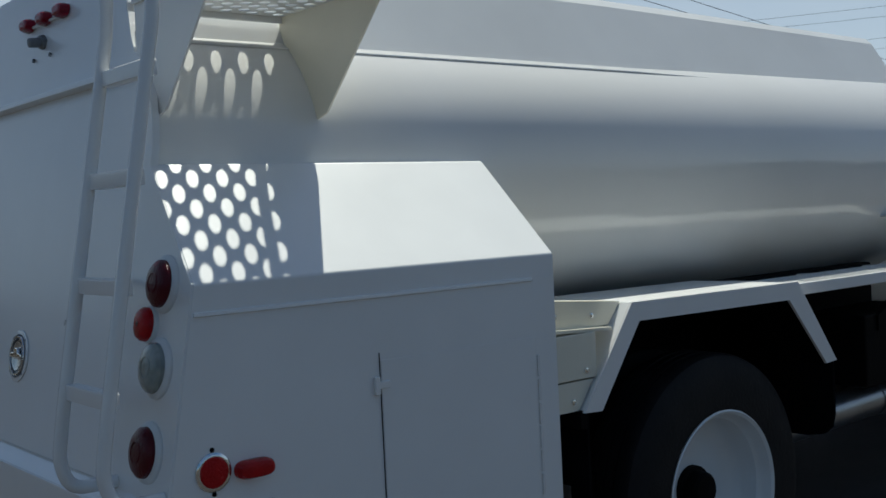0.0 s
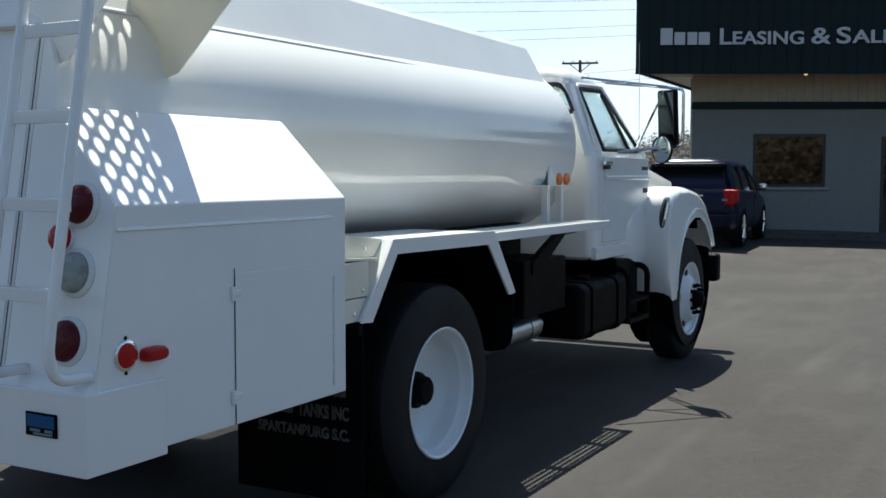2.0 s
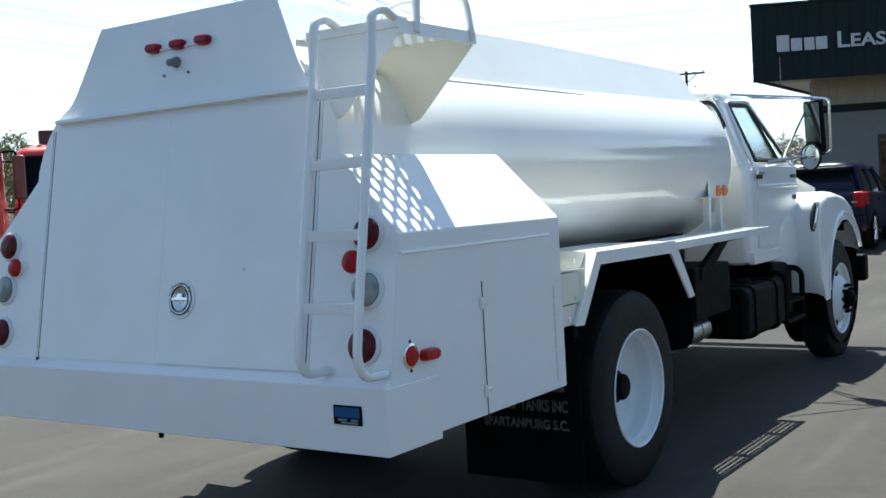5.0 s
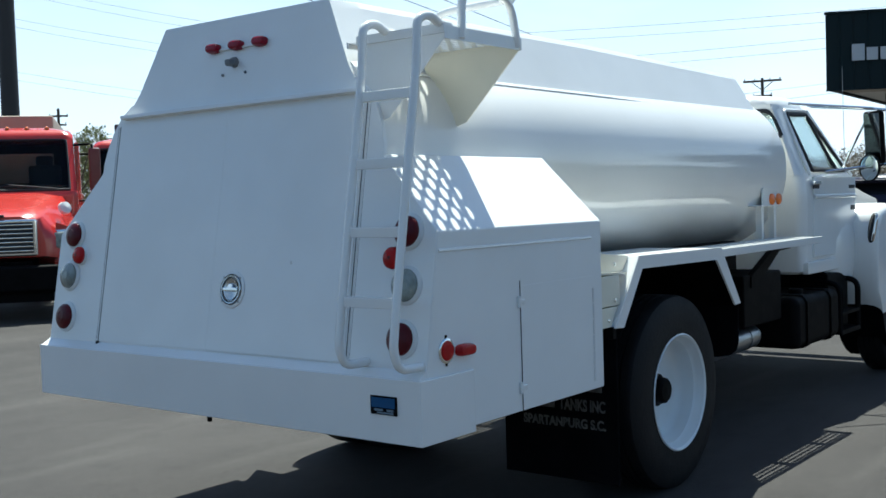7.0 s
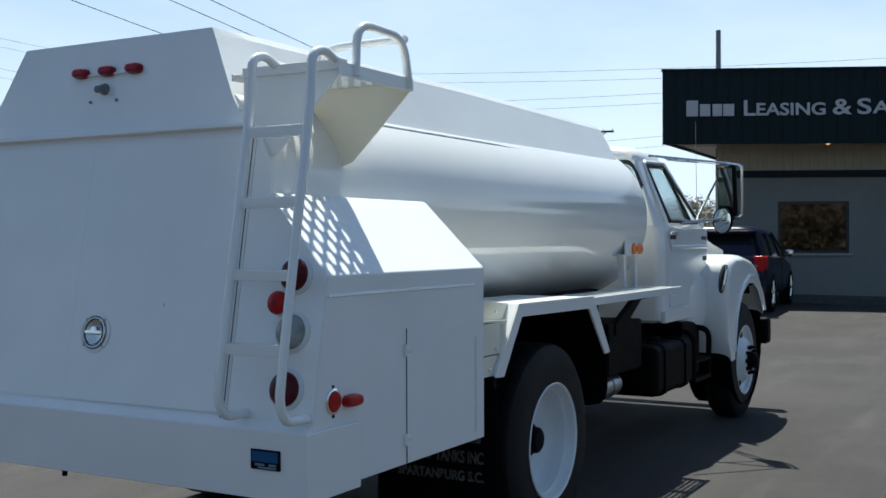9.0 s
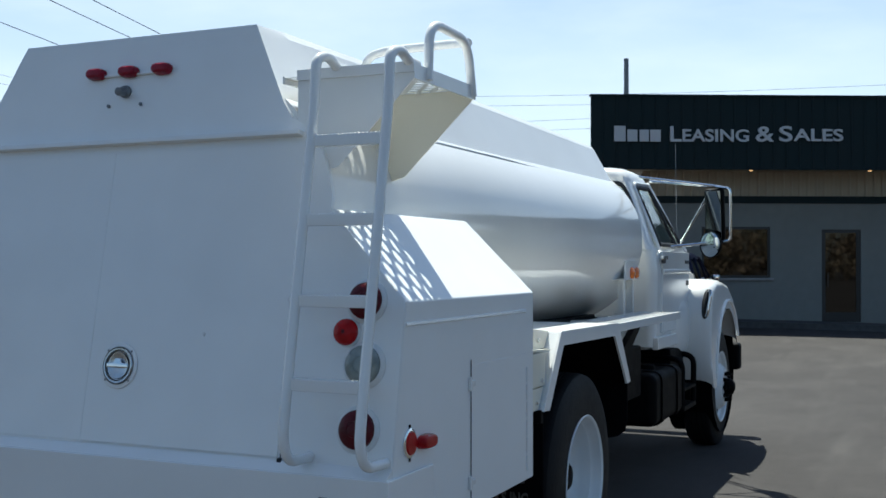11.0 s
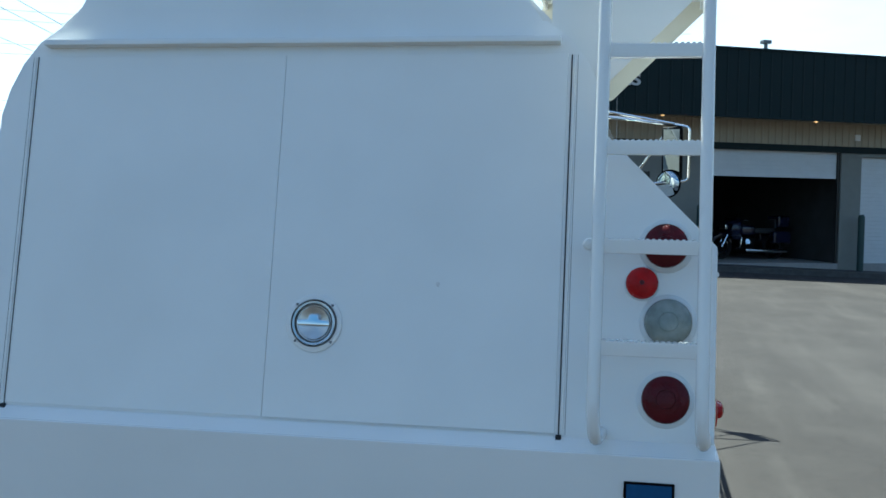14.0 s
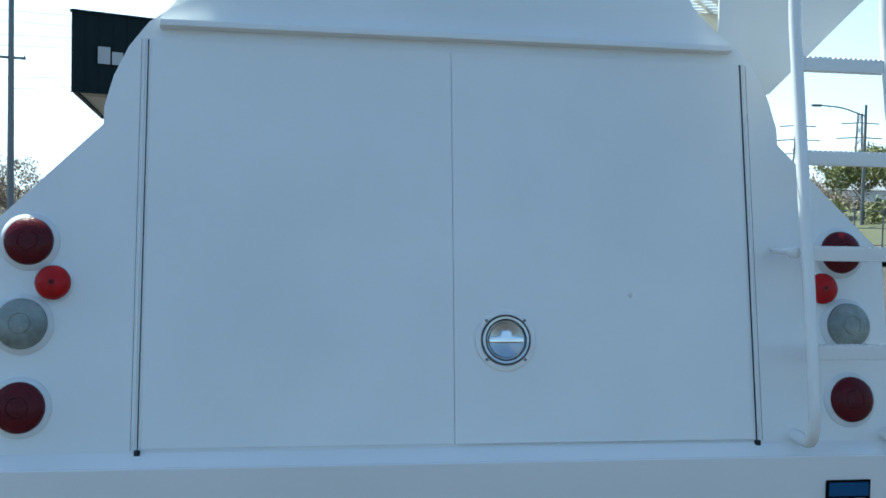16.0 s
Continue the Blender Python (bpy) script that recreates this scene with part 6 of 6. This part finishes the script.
sign = thing("parking_sign", "blue and white accessible parking sign on a green post", "sign", pose(-7.83, 18.1, 0) @ Matrix.Diagonal((0.75, 0.75, 1, 1)))
part("post", tube([(0, 0, 0), (0, 0, 2.80)], 0.03, 8), material("post_green", (0.03, 0.07, 0.05), 0.5), sign)
part("panel", box(-0.15, 0.15, -0.035, -0.025, 2.50, 2.84, 0.004), PAINTW, sign)
part("panel_blue", box(-0.11, 0.11, -0.042, -0.034, 2.535, 2.68, 0.003), SIGNBLUE, sign)
part("lower_panel", box(-0.13, 0.13, -0.035, -0.025, 2.08, 2.18, 0.004), PAINTW, sign)
far = thing("warehouse", "low white warehouse far off", "building", pose(62.0, 112.0, 0, 0, 0, -28))
part("wall", box(-14, 14, 0, 8, 0, 4.0), PAINTW, far)
part("roof", prism([(-0.4, 4.0), (4, 4.9), (8.4, 4.0)], "x", -14.4, 14.4), GREYPOLE, far)
for k in range(5):
    part("window", box(-11 + 5 * k, -8.5 + 5 * k, -0.05, 0.0, 1.0, 2.6), DARKGLASS, far)

# grass bank beyond the building's end, with a wire fence
bm = bmesh.new()
gx, gy = [22 + 2.5 * i for i in range(26)], [34 + 2.5 * j for j in range(24)]
rows = [[bm.verts.new((x, y, 1.5 * ease(x - 22, 2, 14) * ease(y - 34, 0, 6) * ease(84 - x, 0, 8) * ease(92 - y, 0, 8) + 0.1 * noise.noise(Vector((x * 0.3, y * 0.3, 0))) - 0.02)) for x in gx] for y in gy]
for r0, r1 in zip(rows, rows[1:]):
    for i in range(len(gx) - 1):
        bm.faces.new((r0[i], r0[i + 1], r1[i + 1], r1[i]))
tagged(finish("grass_bank", bm, GRASS, smooth=180), "rough green and straw grass bank", "grass", kind="structure")
fence = thing("wire_fence", "low wire fence with thin metal posts", "fence", pose(18.0, 31.0, 0, 0, 0, 28))
for k in range(14):
    part("post", tube([(1.8 * k, 0, -0.2), (1.8 * k, 0, 1.7)], 0.03, 6), GREYPOLE, fence)
for z in (0.4, 1.0, 1.6):
    part("strand", tube([(0, 0, z), (23.4, 0, z)], 0.014, 5), GREYPOLE, fence)


def foliage(name, centres, mat, words, category, leaves=260, size=0.3, kind="stuff", seed=3):
    """Loose clumps of small leaf faces round the given centres (x, y, z, radius, height)."""
    rng = random.Random(seed)
    verts, faces = [], []
    for cx, cy, cz, r, h in centres:
        for _ in range(leaves):
            a, b = rng.uniform(0, 2 * math.pi), math.acos(rng.uniform(-1, 1))
            q = rng.uniform(0.35, 1.0) ** 0.5 * (0.75 + 0.35 * noise.noise(Vector((cx + math.cos(a) * 2, cy + math.sin(a) * 2, b * 2))))
            p = Vector((cx + r * q * math.sin(b) * math.cos(a), cy + r * q * math.sin(b) * math.sin(a), max(0.05, cz + h * q * math.cos(b))))
            u, v = Vector((rng.gauss(0, 1), rng.gauss(0, 1), rng.gauss(0, 1))).normalized(), Vector((rng.gauss(0, 1), rng.gauss(0, 1), rng.gauss(0, 1))).normalized()
            s = size * rng.uniform(0.5, 1.3)
            i = len(verts)
            verts += [p, p + u * s, p + u * s * 0.5 + v * s * 0.8]
            faces.append((i, i + 1, i + 2))
    me = bpy.data.meshes.new(name)
    me.from_pydata(verts, [], faces)
    me.materials.append(mat)
    return tagged(new(name, me), words, category, kind=kind)


rng = random.Random(5)
far_wood = []
for k in range(130):
    az = radians(-75 + 118 * k / 129 + rng.uniform(-0.4, 0.4))
    dist = rng.uniform(95, 150)
    hgt = rng.uniform(2.4, 4.0) * (1.2 if az < -0.7 else 0.55 if -0.22 < az < 0.1 else 1.0)
    far_wood.append((dist * math.sin(az), dist * math.cos(az), hgt * 0.7, rng.uniform(3.0, 6.0), hgt))
# out-of-view belt, added to give tank and windows a dark horizon to reflect
round_wood = []
for k in range(150):
    az = radians(45 + 238 * k / 149 + rng.uniform(-0.6, 0.6))
    dist = rng.uniform(62, 90)
    hgt = rng.uniform(2.6, 4.6)
    round_wood.append((dist * math.sin(az), dist * math.cos(az), hgt * 0.8, rng.uniform(3.0, 5.5), hgt))
foliage("yard_trees", round_wood, BRUSH, "unseen belt of bare trees added for reflections", "trees", 700, 0.55, seed=17)
foliage("far_woods", far_wood, BRUSH, "low belt of bare spring brush along the horizon", "bushes", 4200, 0.22)


def tree(m, h, r, mat, seed, words):
    rng = random.Random(seed)
    t = thing("tree", words, "tree", m, "trees")
    bm = tube([(0, 0, -0.1), (0.08, 0, h * 0.25), (0.0, 0.1, h * 0.55)], [0.06 * h * 0.5, 0.035 * h * 0.5, 0.02 * h * 0.5], 9)
    tips = []
    for k in range(9):
        a = 2 * math.pi * k / 9 + rng.uniform(-0.3, 0.3)
        z0 = h * rng.uniform(0.25, 0.5)
        tip = (r * 0.75 * math.cos(a), r * 0.75 * math.sin(a), h * rng.uniform(0.55, 0.9))
        tube([(0, 0, z0), (tip[0] * 0.5, tip[1] * 0.5, (z0 + tip[2]) / 2 + 0.1), tip], [0.03 * h * 0.3, 0.02 * h * 0.3, 0.004 * h], 6, bm=bm)
        tips.append(tip)
    part("trunk", bm, WOOD, t)
    cr = foliage("crown", [(x, y, z, r * 0.45, r * 0.4) for x, y, z in tips] + [(0, 0, h * 0.75, r * 0.6, h * 0.25)], mat, "", "", 1100, 0.10 + 0.02 * r, seed=seed)
    for key in ("label", "category", "kind"):
        if key in cr:
            del cr[key]
    cr.parent = t
    return t


tree(pose(-52.3, 34.0, 0), 6.6, 2.6, LEAF, 11, "small tree in fresh green leaf")
tree(pose(-66.0, 46.0, 0), 6.0, 3.0, LEAF, 12, "small tree in fresh green leaf")
tree(pose(33.5, 55.0, 1.2), 3.6, 2.4, LEAF, 13, "bushy green tree on the grass bank")
tree(pose(38.0, 58.0, 1.3), 4.2, 2.6, LEAF, 14, "bushy green tree on the grass bank")
bank = random.Random(21)
foliage("bushes", [(bank.uniform(26, 60), bank.uniform(46, 70), 1.4, bank.uniform(1.2, 2.4), bank.uniform(0.7, 1.5)) for _ in range(34)], LEAF, "low green and straw bushes on the grass bank", "bushes", 900, 0.22, seed=8)
tree(pose(29.5, 60.0, 1.2), 2.6, 2.2, LEAF, 15, "bushy green tree on the grass bank")
